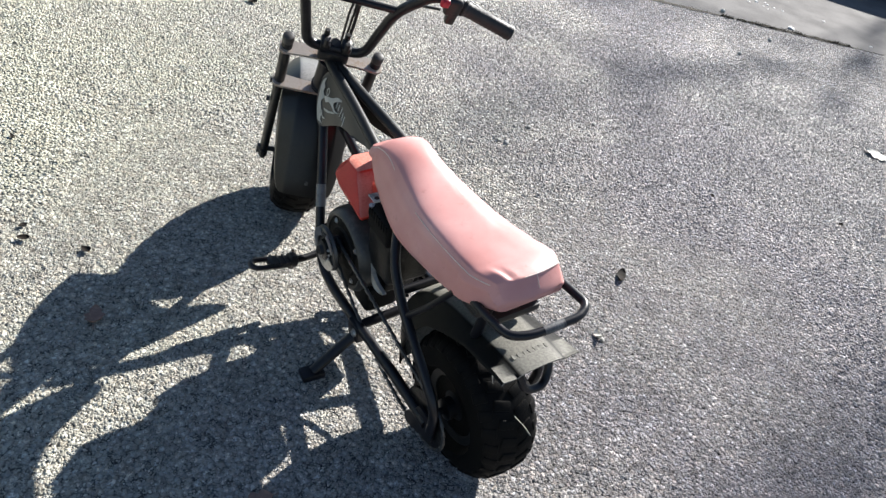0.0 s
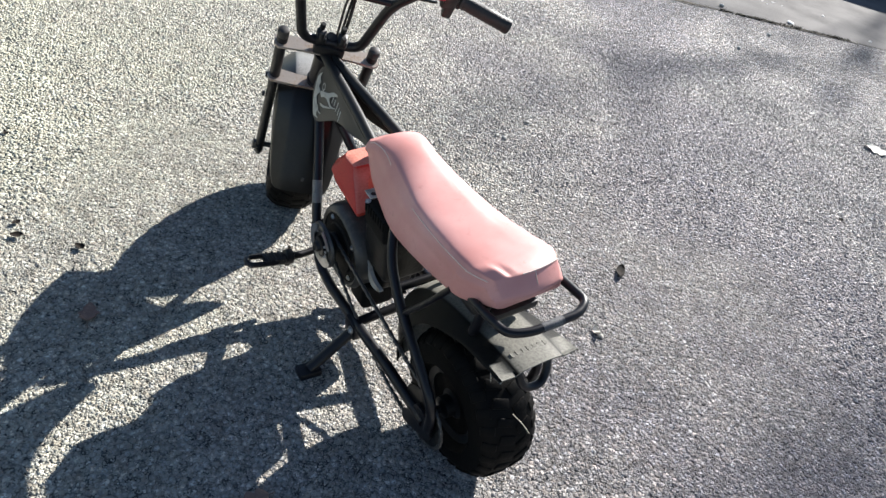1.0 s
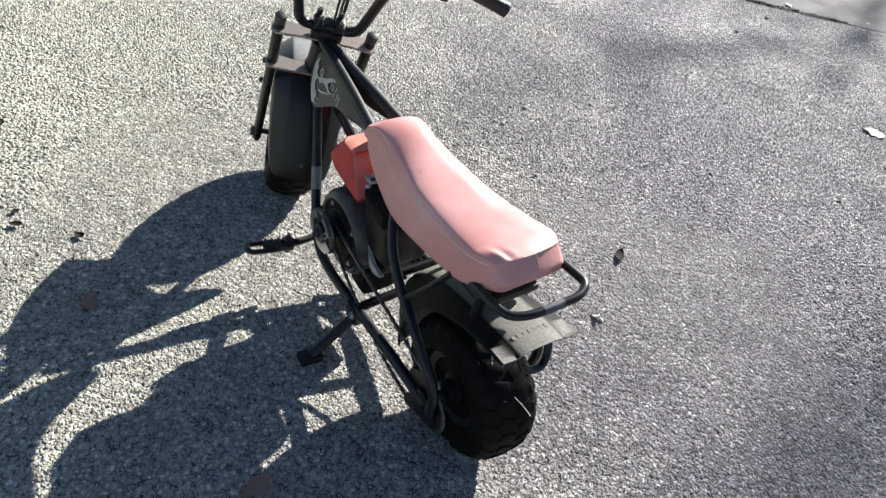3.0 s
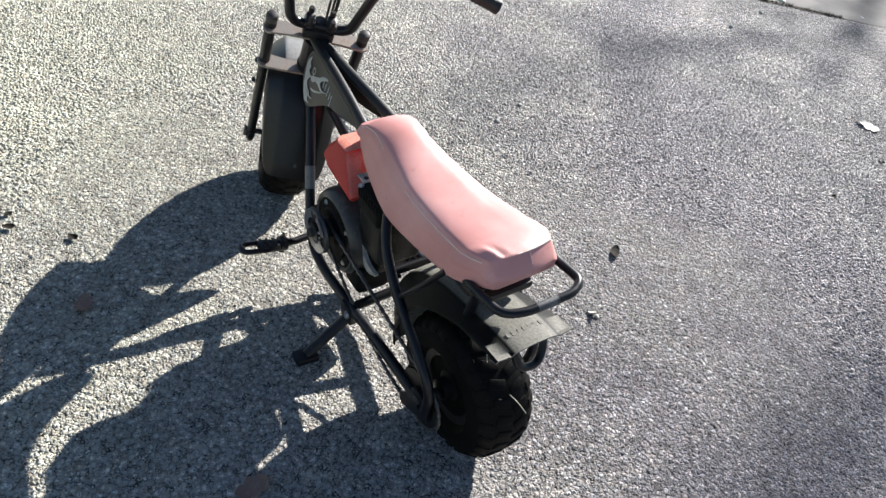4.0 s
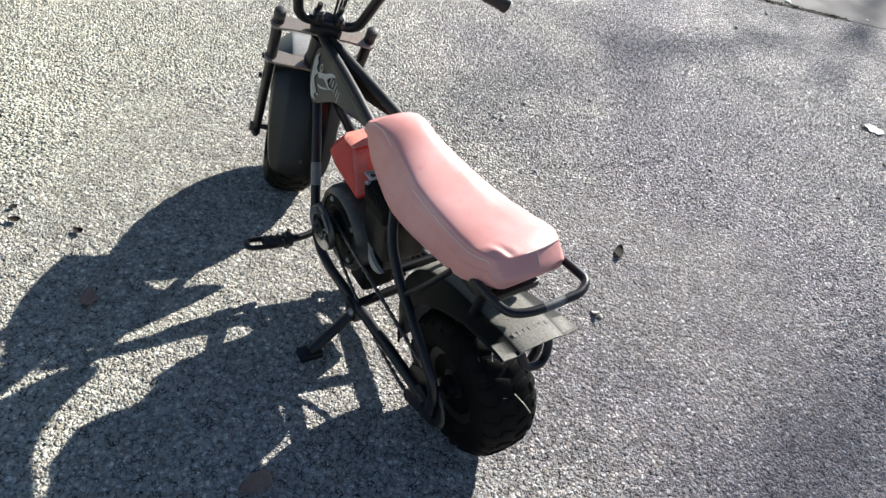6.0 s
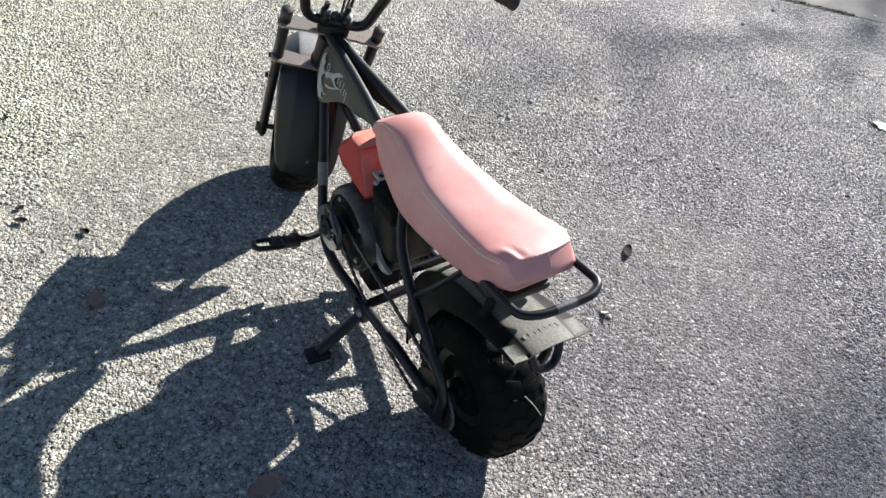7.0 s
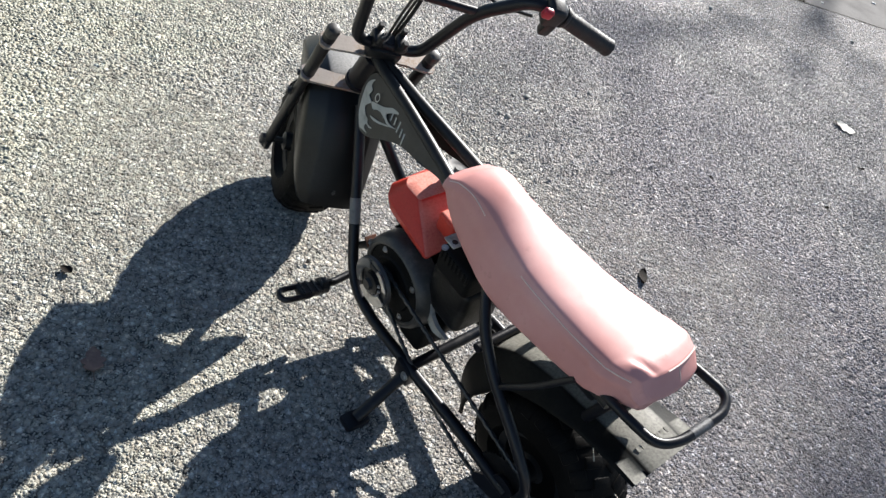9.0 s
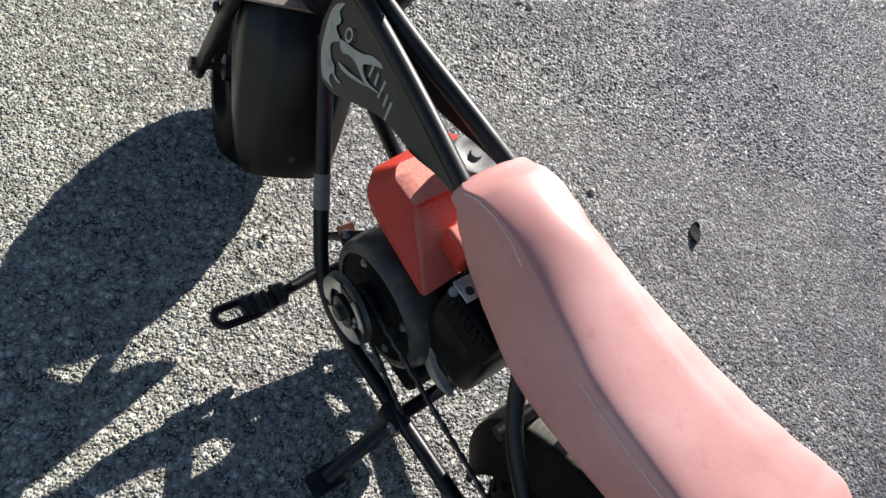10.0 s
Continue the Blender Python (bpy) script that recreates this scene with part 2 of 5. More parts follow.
M_VINYL = vinyl()


# ---- geometry helpers ----
def part(name, bm, mat, parent=None, label="", smooth=40):
    me = bpy.data.meshes.new(name)
    bmesh.ops.recalc_face_normals(bm, faces=bm.faces)
    bm.to_mesh(me)
    bm.free()
    for p in me.polygons:
        p.use_smooth = True
    me.set_sharp_from_angle(angle=radians(smooth))
    me.materials.append(mat)
    ob = new(name, me)
    if parent is not None:
        ob.parent = parent
    if label:
        ob["label"] = label
    return ob


def join(*bms):
    out = bmesh.new()
    for b in bms:
        me = bpy.data.meshes.new("tmp")
        b.to_mesh(me)
        b.free()
        out.from_mesh(me)
        bpy.data.meshes.remove(me)
    return out


def moved(bm, m):
    bmesh.ops.transform(bm, matrix=m, verts=bm.verts)
    return bm


def fillet(points, radius, steps=6):
    """The polyline with its inner corners rounded."""
    pts = [Vector(p) for p in points]
    out = [pts[0]]
    for a, b, c in zip(pts, pts[1:], pts[2:]):
        u, w = (a - b), (c - b)
        k = min(radius, u.length * 0.48, w.length * 0.48)
        p0, p2 = b + u.normalized() * k, b + w.normalized() * k
        for i in range(steps + 1):
            s = i / steps
            out.append(p0 * (1 - s) ** 2 + b * 2 * s * (1 - s) + p2 * s * s)
    out.append(pts[-1])
    return out


def tube(points, r, segs=12, bend=0.03, radii=None, cap=True):
    pts = fillet(points, bend) if bend else [Vector(p) for p in points]
    bm = bmesh.new()
    rings = []
    t0 = (pts[1] - pts[0]).normalized()
    n = t0.orthogonal().normalized()
    for i, p in enumerate(pts):
        t = ((pts[min(i + 1, len(pts) - 1)] - pts[max(i - 1, 0)])).normalized()
        n = (n - t * n.dot(t)).normalized()
        bn = t.cross(n)
        rr = r if radii is None else radii[0] + (radii[1] - radii[0]) * i / (len(pts) - 1)
        rings.append([bm.verts.new(p + (n * math.cos(a) + bn * math.sin(a)) * rr) for a in [2 * math.pi * k / segs for k in range(segs)]])
    for ra, rb in zip(rings, rings[1:]):
        for k in range(segs):
            bm.faces.new((ra[k], ra[(k + 1) % segs], rb[(k + 1) % segs], rb[k]))
    if cap:
        bm.faces.new(rings[0][::-1])
        bm.faces.new(rings[-1])
    return bm


def lathe(profile, segs=40, axis="x", centre=(0, 0, 0), closed=False):
    """Turns (radius, along) about an axis through centre."""
    bm = bmesh.new()
    rings = []
    for r, h in profile:
        ring = []
        for k in range(segs):
            a = 2 * math.pi * k / segs
            c, s = r * math.cos(a), r * math.sin(a)
            v = {"x": (h, c, s), "y": (s, h, c), "z": (c, s, h)}[axis]
            ring.append(bm.verts.new(Vector(v) + Vector(centre)))
        rings.append(ring)
    pairs = list(zip(rings, rings[1:]))
    if closed:
        pairs.append((rings[-1], rings[0]))
    for ra, rb in pairs:
        for k in range(segs):
            bm.faces.new((ra[k], ra[(k + 1) % segs], rb[(k + 1) % segs], rb[k]))
    if not closed:
        for ring, r in ((rings[0], profile[0][0]), (rings[-1], profile[-1][0])):
            if r > 1e-4:
                bm.faces.new(ring)
    bmesh.ops.remove_doubles(bm, verts=bm.verts, dist=1e-5)
    return bm


def box(size, centre=(0, 0, 0), bevel=0.003, segs=2, m=None):
    bm = bmesh.new()
    bmesh.ops.create_cube(bm, size=1.0)
    bmesh.ops.scale(bm, vec=size, verts=bm.verts)
    if bevel:
        bmesh.ops.bevel(bm, geom=bm.edges, offset=bevel, segments=segs, profile=0.5, affect="EDGES")
    if m is not None:
        bmesh.ops.transform(bm, matrix=m, verts=bm.verts)
    bmesh.ops.translate(bm, vec=centre, verts=bm.verts)
    return bm


def plate(outline, x0, x1, bevel=0.0, to3=lambda a, b, h: (h, a, b)):
    """A flat outline (a, b) given thickness from x0 to x1."""
    bm = bmesh.new()
    lo = [bm.verts.new(to3(a, b, x0)) for a, b in outline]
    hi = [bm.verts.new(to3(a, b, x1)) for a, b in outline]
    bm.faces.new(lo[::-1])
    bm.faces.new(hi)
    k = len(lo)
    for i in range(k):
        bm.faces.new((lo[i], lo[(i + 1) % k], hi[(i + 1) % k], hi[i]))
    if bevel:
        bmesh.ops.bevel(bm, geom=bm.edges, offset=bevel, segments=1, affect="EDGES")
    return bm


def curve2(points, steps=6, closed=False):
    """Catmull-Rom through 2D points."""
    n = len(points)
    out = []
    rng = range(n if closed else n - 1)
    for i in rng:
        p = [Vector(points[(i + k) % n]) if closed else Vector(points[min(max(i + k, 0), n - 1)]) for k in (-1, 0, 1, 2)]
        for s in range(steps):
            u = s / steps
            out.append(tuple(0.5 * (2 * p[1] + (p[2] - p[0]) * u + (2 * p[0] - 5 * p[1] + 4 * p[2] - p[3]) * u * u
                                    + (3 * p[1] - p[0] - 3 * p[2] + p[3]) * u ** 3)))
    if not closed:
        out.append(tuple(points[-1]))
    return out


def loft(rings, cap=True, closed=True):
    bm = bmesh.new()
    vs = [[bm.verts.new(p) for p in ring] for ring in rings]
    n = len(vs[0])
    for a, b in zip(vs, vs[1:]):
        for k in range(n if closed else n - 1):
            bm.faces.new((a[k], a[(k + 1) % n], b[(k + 1) % n], b[k]))
    if cap:
        bm.faces.new(vs[0][::-1])
        bm.faces.new(vs[-1])
    return bm


def bolt(p, d, r=0.007, h=0.006, mat=None, parent=None, name="bolt"):
    m = Matrix.Translation(p) @ Vector(d).to_track_quat("Z", "Y").to_matrix().to_4x4()
    head = lathe([(r * 0.9, 0), (r, 0.001), (r, h * 0.8), (r * 0.85, h)], 6, "z")
    washer = lathe([(r * 1.5, 0), (r * 1.5, 0.0015), (r, 0.0016)], 14, "z")
    return part(name, moved(join(head, washer), m), mat or M_STEEL, parent)


def thing(name, m, label, category, group=""):
    ob = new(name)
    ob.empty_display_size = 0.1
    ob.matrix_world = m
    return tagged(ob, label, category, group)


# ---- ground ----
def sheet(name, x0, x1, y0, y1, z, mat):
    bm = bmesh.new()
    bm.faces.new([bm.verts.new(p) for p in ((x0, y0, z), (x1, y0, z), (x1, y1, z), (x0, y1, z))])
    return part(name, bm, mat)


ground = sheet("ground", -400, 400, -400, 400, 0.0, M_GROUND)
tagged(ground, "sunlit grey chip-seal paving of small crushed stone", "ground", kind="structure")

# the paler slab beyond the open joint
JA, JB = Vector((-9.0, 4.57, 0)), Vector((14.0, 7.10, 0))
jd = (JB - JA).normalized()
jn = Vector((-jd.y, jd.x, 0))
bm = bmesh.new()
edge = []
for i in range(93):
    p = JA + (JB - JA) * (i / 92) + jn * (0.06 * noise.noise(Vector((i * 0.21, 3.1, 0))) + 0.03 * noise.noise(Vector((i * 0.9, 7.1, 0))))
    edge.append(p)
outer = [JB + jn * 14, JA + jn * 14]
lo = [bm.verts.new((p.x, p.y, -0.02)) for p in edge + outer]
hi = [bm.verts.new((p.x, p.y, 0.002)) for p in edge + outer]
bm.faces.new(hi)
for i in range(len(lo)):
    k = (i + 1) % len(lo)
    bm.faces.new((lo[i], lo[k], hi[k], hi[i]))
pavement = part("pavement", bm, M_CONCRETE)
tagged(pavement, "pale worn concrete slab beyond an open weedy joint", "pavement", kind="structure")

# ---- the mini bike ----
BIKE = pose(0.461, 1.2055, 0.0, 0, 0, 36.4) @ pose(0, 0, 0, 0, -6.4, 0)
bike = thing("mini_bike", BIKE, "black mini bike with faded pink seat leaning on its kickstand", "mini bike")

RAKE, STEER = radians(27.0), radians(24.4)
S = Matrix.Translation((0.003, 0.775, 0.63)) @ Matrix.Rotation(RAKE, 4, "X") @ Matrix.Rotation(-STEER, 4, "Z")


def wheel(name, m, radius, half):
    """Steel rim with a fat low-pressure tyre, chunky tread lugs and a hub, about the x axis."""
    rim_r = 0.082
    rim = lathe([(rim_r - 0.012, -0.048), (rim_r + 0.006, -0.052), (rim_r + 0.006, -0.046), (rim_r - 0.006, -0.040), (rim_r - 0.016, -0.015),
                 (rim_r - 0.016, 0.015), (rim_r - 0.006, 0.040), (rim_r + 0.006, 0.046), (rim_r + 0.006, 0.052), (rim_r - 0.012, 0.048),
                 (rim_r - 0.022, 0.012), (0.03, 0.006), (0.03, -0.006), (rim_r - 0.022, -0.012)], 40, closed=True)
    w = part(name, moved(rim, m), M_BLACK, bike, "black pressed steel rim")
    prof = [(rim_r - 0.004, -0.045), (rim_r + 0.010, -0.056)]
    for i in range(17):
        a = math.pi * i / 16
        rr = rim_r + 0.018 + (radius - 0.008 - rim_r - 0.018) * (math.sin(a) ** 0.55 if math.sin(a) > 0 else 0)
        prof.append((rr, -half * 0.98 * math.copysign(abs(math.cos(a)) ** 0.75, math.cos(a))))
    prof += [(rim_r + 0.010, 0.056), (rim_r - 0.004, 0.045)]
    tyre = part("tyre", moved(lathe(prof, 56), m), M_RUBBER, w, "fat black tyre with worn rubber")
    lugs = []
    rng = random.Random(5)
    count = 26
    for i in range(count):
        a = 2 * math.pi * i / count
        for side in (-1, 1):
            for row, (off, wid, lng, tilt, drop, roll) in enumerate(((0.020, 0.036, 0.021, 20, 0.0, 5), (0.053, 0.030, 0.023, 8, 0.013, 40))):
                aa = a + (math.pi / count if side > 0 else 0) + row * 0.06
                mm = (Matrix.Rotation(aa, 4, "X") @ Matrix.Translation((side * off, 0, radius - 0.0115 - drop)) @ Matrix.Rotation(radians(side * roll), 4, "Y")
                      @ Matrix.Rotation(radians(side * tilt), 4, "Z"))
                lugs.append(box((wid * half / 0.07, lng + rng.uniform(-0.001, 0.001), 0.011), (0, 0, 0), 0.0035, 2, None))
                moved(lugs[-1], mm)
    part("tread", moved(join(*lugs), m), M_RUBBER, tyre, "worn chunky tread lugs")
    hub = lathe([(0.008, -0.13), (0.008, -0.075), (0.024, -0.07), (0.024, -0.05), (0.034, -0.045), (0.034, -0.02), (0.02, -0.01), (0.02, 0.01), (0.034, 0.02),
                 (0.034, 0.045), (0.024, 0.05), (0.024, 0.07), (0.008, 0.075), (0.008, 0.13)], 24)
    part("hub", moved(hub, m), M_BLACK, w)
    for side in (-1, 1):
        nut = lathe([(0.013, 0.118 * side), (0.013, 0.128 * side), (0.009, 0.130 * side)], 6)
        part("axle_nut", moved(nut, m), M_DARKSTEEL, w)
    for k in range(5):
        a = 2 * math.pi * k / 5
        b = lathe([(0.005, -0.016), (0.005, 0.016)], 6, centre=(0, 0.046 * math.cos(a), 0.046 * math.sin(a)))
        part("wheel_bolt", moved(b, m), M_STEEL, w)
    return w


R_REAR, R_FRONT, AXLE_Y = 0.173, 0.184, 0.014
rear_wheel = wheel("rear_wheel", Matrix.Translation((0, AXLE_Y, R_REAR)), R_REAR, 0.071)
front_wheel = wheel("front_wheel", S @ Matrix.Translation((0, 0, -0.508)), R_FRONT, 0.074)

# thin pale strands added where white lines show on the rear tread
M_STRAND = surface("pale_strand", (0.62, 0.56, 0.46), (0.45, 0.38, 0.28), rough=(0.7, 0.9), scale=60.0)
for a, b in (((0.000, 0.006, 0.349), (-0.022, -0.020, 0.348)), ((-0.013, -0.025, 0.347), (-0.029, -0.062, 0.333)), ((-0.006, -0.034, 0.346), (-0.015, -0.058, 0.338)), ((-0.008, -0.122, 0.289), (0.022, -0.150, 0.243))):
    mid = (Vector(a) + Vector(b)) * 0.5 + Vector((0, -0.002, 0.004))
    part("tread_strand", tube([a, mid, b], 0.0009, 5, bend=0), M_STRAND, rear_wheel, "thin pale strand on the tread")
# rear sprocket and chain
teeth = []
for k in range(2 * 46):
    a = math.pi * k / 46
    r = 0.066 if k % 2 else 0.071
    teeth.append((AXLE_Y + r * math.cos(a), R_REAR + r * math.sin(a)))
part("sprocket", plate(teeth, -0.117, -0.113), M_ENGINE, rear_wheel, "oily steel rear sprocket")
disc = lathe([(0.03, 0.082), (0.062, 0.082), (0.062, 0.086), (0.03, 0.086)], 36, centre=(0, AXLE_Y, R_REAR), closed=True)
part("brake_disc", disc, M_DARKSTEEL, rear_wheel)


def chain_path():
    c0, r0, c1, r1 = Vector((AXLE_Y, R_REAR)), 0.070, Vector((0.474, 0.268)), 0.030
    pts = []
    for i in range(25):
        a = radians(95 + 170 * i / 24)
        pts.append(c0 + Vector((math.cos(a), math.sin(a))) * r0)
    # the slack lower run sags
    a, b = pts[-1], c1 + Vector((math.cos(radians(-80)), math.sin(radians(-80)))) * r1
    pts += [a + (b - a) * (i / 16) - Vector((0, 0.2 * i / 16 * (1 - i / 16))) for i in range(1, 16)]
    for i in range(13):
        a = radians(-80 + 170 * i / 12)
        pts.append(c1 + Vector((math.cos(a), math.sin(a))) * r1)
    pts.append(pts[0])
    return pts


links = []
pts = chain_path()
total = sum((b - a).length for a, b in zip(pts, pts[1:]))
step = total / 114
walked, target, k = 0.0, 0.0, 0
for a, b in zip(pts, pts[1:]):
    seg = (b - a).length
    while target <= walked + seg and k < 114:
        p = a + (b - a) * ((target - walked) / seg)
        ang = math.atan2((b - a).y, (b - a).x)
        wide = 0.008 if k % 2 else 0.0055
        links.append(box((wide, step * 1.25, 0.008), (-0.115, p.x, p.y), 0.0015, 1, Matrix.Rotation(ang, 4, "X")))
        target += step
        k += 1
    walked += seg
part("drive_chain", join(*links), M_DARKSTEEL, bike, "oily roller chain")

# frame: welded tubes
TOP_TUBE = [(0.006, 0.786, 0.596), (0.010, 0.748, 0.588), (0.017, 0.640, 0.574), (0.026, 0.550, 0.563), (0.037, 0.450, 0.548), (0.055, 0.240, 0.505), (0.072, -0.03, 0.522)]
head = lathe([(0.026, -0.158), (0.030, -0.155), (0.030, -0.145), (0.027, -0.143), (0.027, -0.055), (0.030, -0.052), (0.030, -0.044), (0.026, -0.042)], 24, "z")
frame_part = part("frame", moved(head, S), M_FRAME, bike, "welded black tube frame")
for s in (-1, 1):
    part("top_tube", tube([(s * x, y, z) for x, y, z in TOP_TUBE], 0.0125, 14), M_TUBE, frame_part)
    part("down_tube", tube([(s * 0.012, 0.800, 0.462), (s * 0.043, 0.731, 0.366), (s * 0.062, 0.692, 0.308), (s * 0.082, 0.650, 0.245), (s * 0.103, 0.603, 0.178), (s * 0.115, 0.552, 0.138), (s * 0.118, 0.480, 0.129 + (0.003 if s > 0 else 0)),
                            (s * 0.118, 0.33, 0.141 + (0.018 if s > 0 else 0)), (s * 0.119, 0.15, 0.163 + (0.013 if s > 0 else 0)), (s * 0.121, 0.0, 0.172)], 0.0125, 14, bend=0.045), M_FRAME, frame_part)
    part("seat_stay", tube([(s * 0.078, 0.262, 0.502), (s * 0.099, 0.234, 0.476), (s * 0.117, 0.198, 0.443), (s * 0.126, 0.140, 0.394), (s * 0.132, 0.046, 0.336), (s * 0.133, -0.034, 0.268), (s * 0.126, -0.022, 0.180)], 0.0105, 14, bend=0.04), M_FRAME, frame_part)
    if s < 0:
        part("fender_brace", tube([(s * 0.126, 0.122, 0.384), (s * 0.118, 0.070, 0.455), (s * 0.096, 0.028, 0.528)], 0.0062, 10), M_FRAME, frame_part)
    part("axle_plate", plate(curve2([(-0.03, 0.150), (0.0, 0.135), (0.06, 0.102), (0.075, 0.125), (0.045, 0.165), (0.03, 0.20), (0.0, 0.205), (-0.028, 0.185)], 4, True),
                             s * 0.121, s * 0.127), M_FRAME, frame_part)
part("cross_tube", tube([(-0.116, 0.328, 0.142), (0.116, 0.328, 0.156)], 0.012, 12, bend=0), M_FRAME, frame_part)
# pale sticker wrapped round the down tube
part("sticker", tube([(-0.0645, 0.6875, 0.3005), (-0.0792, 0.6555, 0.2535)], 0.0130, 14, bend=0), M_STICKER, frame_part, "scuffed grey sticker")
part("cross_tube", tube([(-0.105, 0.592, 0.150), (0.105, 0.592, 0.150)], 0.0105, 12, bend=0), M_FRAME, frame_part)
part("cross_tube", tube([(-0.09, 0.215, 0.352), (0.09, 0.215, 0.352)], 0.010, 12, bend=0), M_FRAME, frame_part)
part("engine_plate", box((0.07, 0.19, 0.006), (0.012, 0.470, 0.131), 0.001), M_FRAME, frame_part)

# gusset plates with pale flame graphics
GUS = curve2([(0.772, 0.535), (0.768, 0.508), (0.747, 0.485), (0.728, 0.468), (0.705, 0.469), (0.679, 0.480), (0.640, 0.504), (0.597, 0.526), (0.545, 0.537),
              (0.490, 0.540), (0.462, 0.540), (0.455, 0.544), (0.466, 0.549), (0.557, 0.563), (0.660, 0.576), (0.740, 0.584), (0.766, 0.566)], 4, True)


def gx(y, z):
    """How far the gusset stands off the middle: on the tube along its top, flaring out below."""
    tx, tz = TOP_TUBE[0][0], TOP_TUBE[0][2]
    for a, b in zip(TOP_TUBE, TOP_TUBE[1:]):
        if a[1] >= y >= b[1]:
            u = (a[1] - y) / (a[1] - b[1])
            tx, tz = a[0] + (b[0] - a[0]) * u, a[2] + (b[2] - a[2]) * u
    low = 0.018 + (0.74 - y) * 0.11 + (0.60 - z) * 0.3 - max(0.0, 0.52 - y) * 0.35
    u = min(1.0, max(0.0, (tz - z) / 0.022))
    return tx + 0.0112 + (max(low, tx + 0.0112) - tx - 0.0112) * u


# the plate on the far side reaches down to the down tube at the front
GUS_FAR = curve2([(0.787, 0.540), (0.786, 0.495), (0.776, 0.455), (0.755, 0.430), (0.727, 0.420), (0.703, 0.454), (0.678, 0.486), (0.652, 0.502), (0.625, 0.514), (0.588, 0.516), (0.544, 0.521), (0.507, 0.527),
                  (0.465, 0.530), (0.425, 0.532), (0.420, 0.539), (0.466, 0.549), (0.557, 0.563), (0.660, 0.576), (0.740, 0.584), (0.766, 0.566)], 4, True)


def gusset_to3(s):
    return lambda a, b, h: (s * (gx(a, b) + h), a, b)


def far_to3(a, b, h):
    """The far plate hangs nearly upright from its tube."""
    return (gx(a, 0.70) - 0.0072 + h, a, b)


def decal(outline, hole, s, steps=4):
    """A thin pale shape lying on the gusset, with or without a hole."""
    bm = bmesh.new()
    lift = gusset_to3(s)
    if hole is None:
        return plate(curve2(outline, steps, True), 0.0017, 0.0023, to3=lift)
    for k in range(len(outline)):
        j = (k + 1) % len(outline)
        bm.faces.new([bm.verts.new(lift(*p, 0.0024)) for p in (outline[k], outline[j], hole[j], hole[k])])
    bmesh.ops.remove_doubles(bm, verts=bm.verts, dist=1e-5)
    return bm


def ring_shape(cy, cz, ry, rz, k=20):
    return [(cy + ry * math.cos(2 * math.pi * i / k), cz + rz * math.sin(2 * math.pi * i / k)) for i in range(k)]


FLAMES = [
    # front edge with three licks
    [(0.763, 0.536), (0.760, 0.557), (0.746, 0.570), (0.748, 0.557), (0.738, 0.550), (0.742, 0.538), (0.726, 0.532), (0.736, 0.520), (0.738, 0.512), (0.727, 0.503),
     (0.714, 0.500), (0.708, 0.493), (0.690, 0.495), (0.699, 0.490), (0.713, 0.490), (0.713, 0.480), (0.697, 0.478), (0.716, 0.474), (0.729, 0.473), (0.751, 0.495)],
    # upper tongue running back
    [(0.726, 0.533), (0.708, 0.541), (0.694, 0.546), (0.678, 0.553), (0.662, 0.562), (0.637, 0.564), (0.655, 0.556), (0.668, 0.544), (0.655, 0.537), (0.640, 0.538),
     (0.618, 0.545), (0.648, 0.532), (0.668, 0.534), (0.684, 0.536), (0.700, 0.532), (0.713, 0.525)],
    # thin lower tongue
    [(0.712, 0.510), (0.700, 0.514), (0.684, 0.518), (0.664, 0.526), (0.645, 0.532), (0.664, 0.522), (0.684, 0.513), (0.700, 0.509)],
]
for s in (-1, 1):
    if s > 0:
        # far plate painted near-black, with the shade on its inner face included
        part("gusset_plate", plate(GUS_FAR, -0.0015, 0.0015, to3=far_to3), M_SHADE_BLACK, bike, "black gusset plate")
        continue
    g = part("gusset_plate", plate(GUS, -0.0015, 0.0015, to3=gusset_to3(s)), M_GUSSET, bike, "dark grey gusset plate with a pale flame graphic")
    for fl in FLAMES:
        part("flame_decal", decal(fl, None, s), M_DECAL, g)
    # the lettering becomes plain bars
    part("ring_decal", decal(ring_shape(0.714, 0.550, 0.0085, 0.0094), ring_shape(0.714, 0.550, 0.0056, 0.0063), s), M_DECAL, g)
    for cy, cz, k in ((0.652, 0.553, 1.0), (0.637, 0.551, 0.7), (0.622, 0.549, 1.1), (0.607, 0.546, 0.8), (0.595, 0.541, 1.2)):
        part("bar_decal", plate([(cy - 0.0045, cz - 0.0095 * k), (cy - 0.0010, cz - 0.0098 * k), (cy + 0.0045, cz + 0.0075 * k), (cy + 0.0010, cz + 0.0080 * k)], 0.0017, 0.0023, to3=gusset_to3(s)), M_DECAL, g)

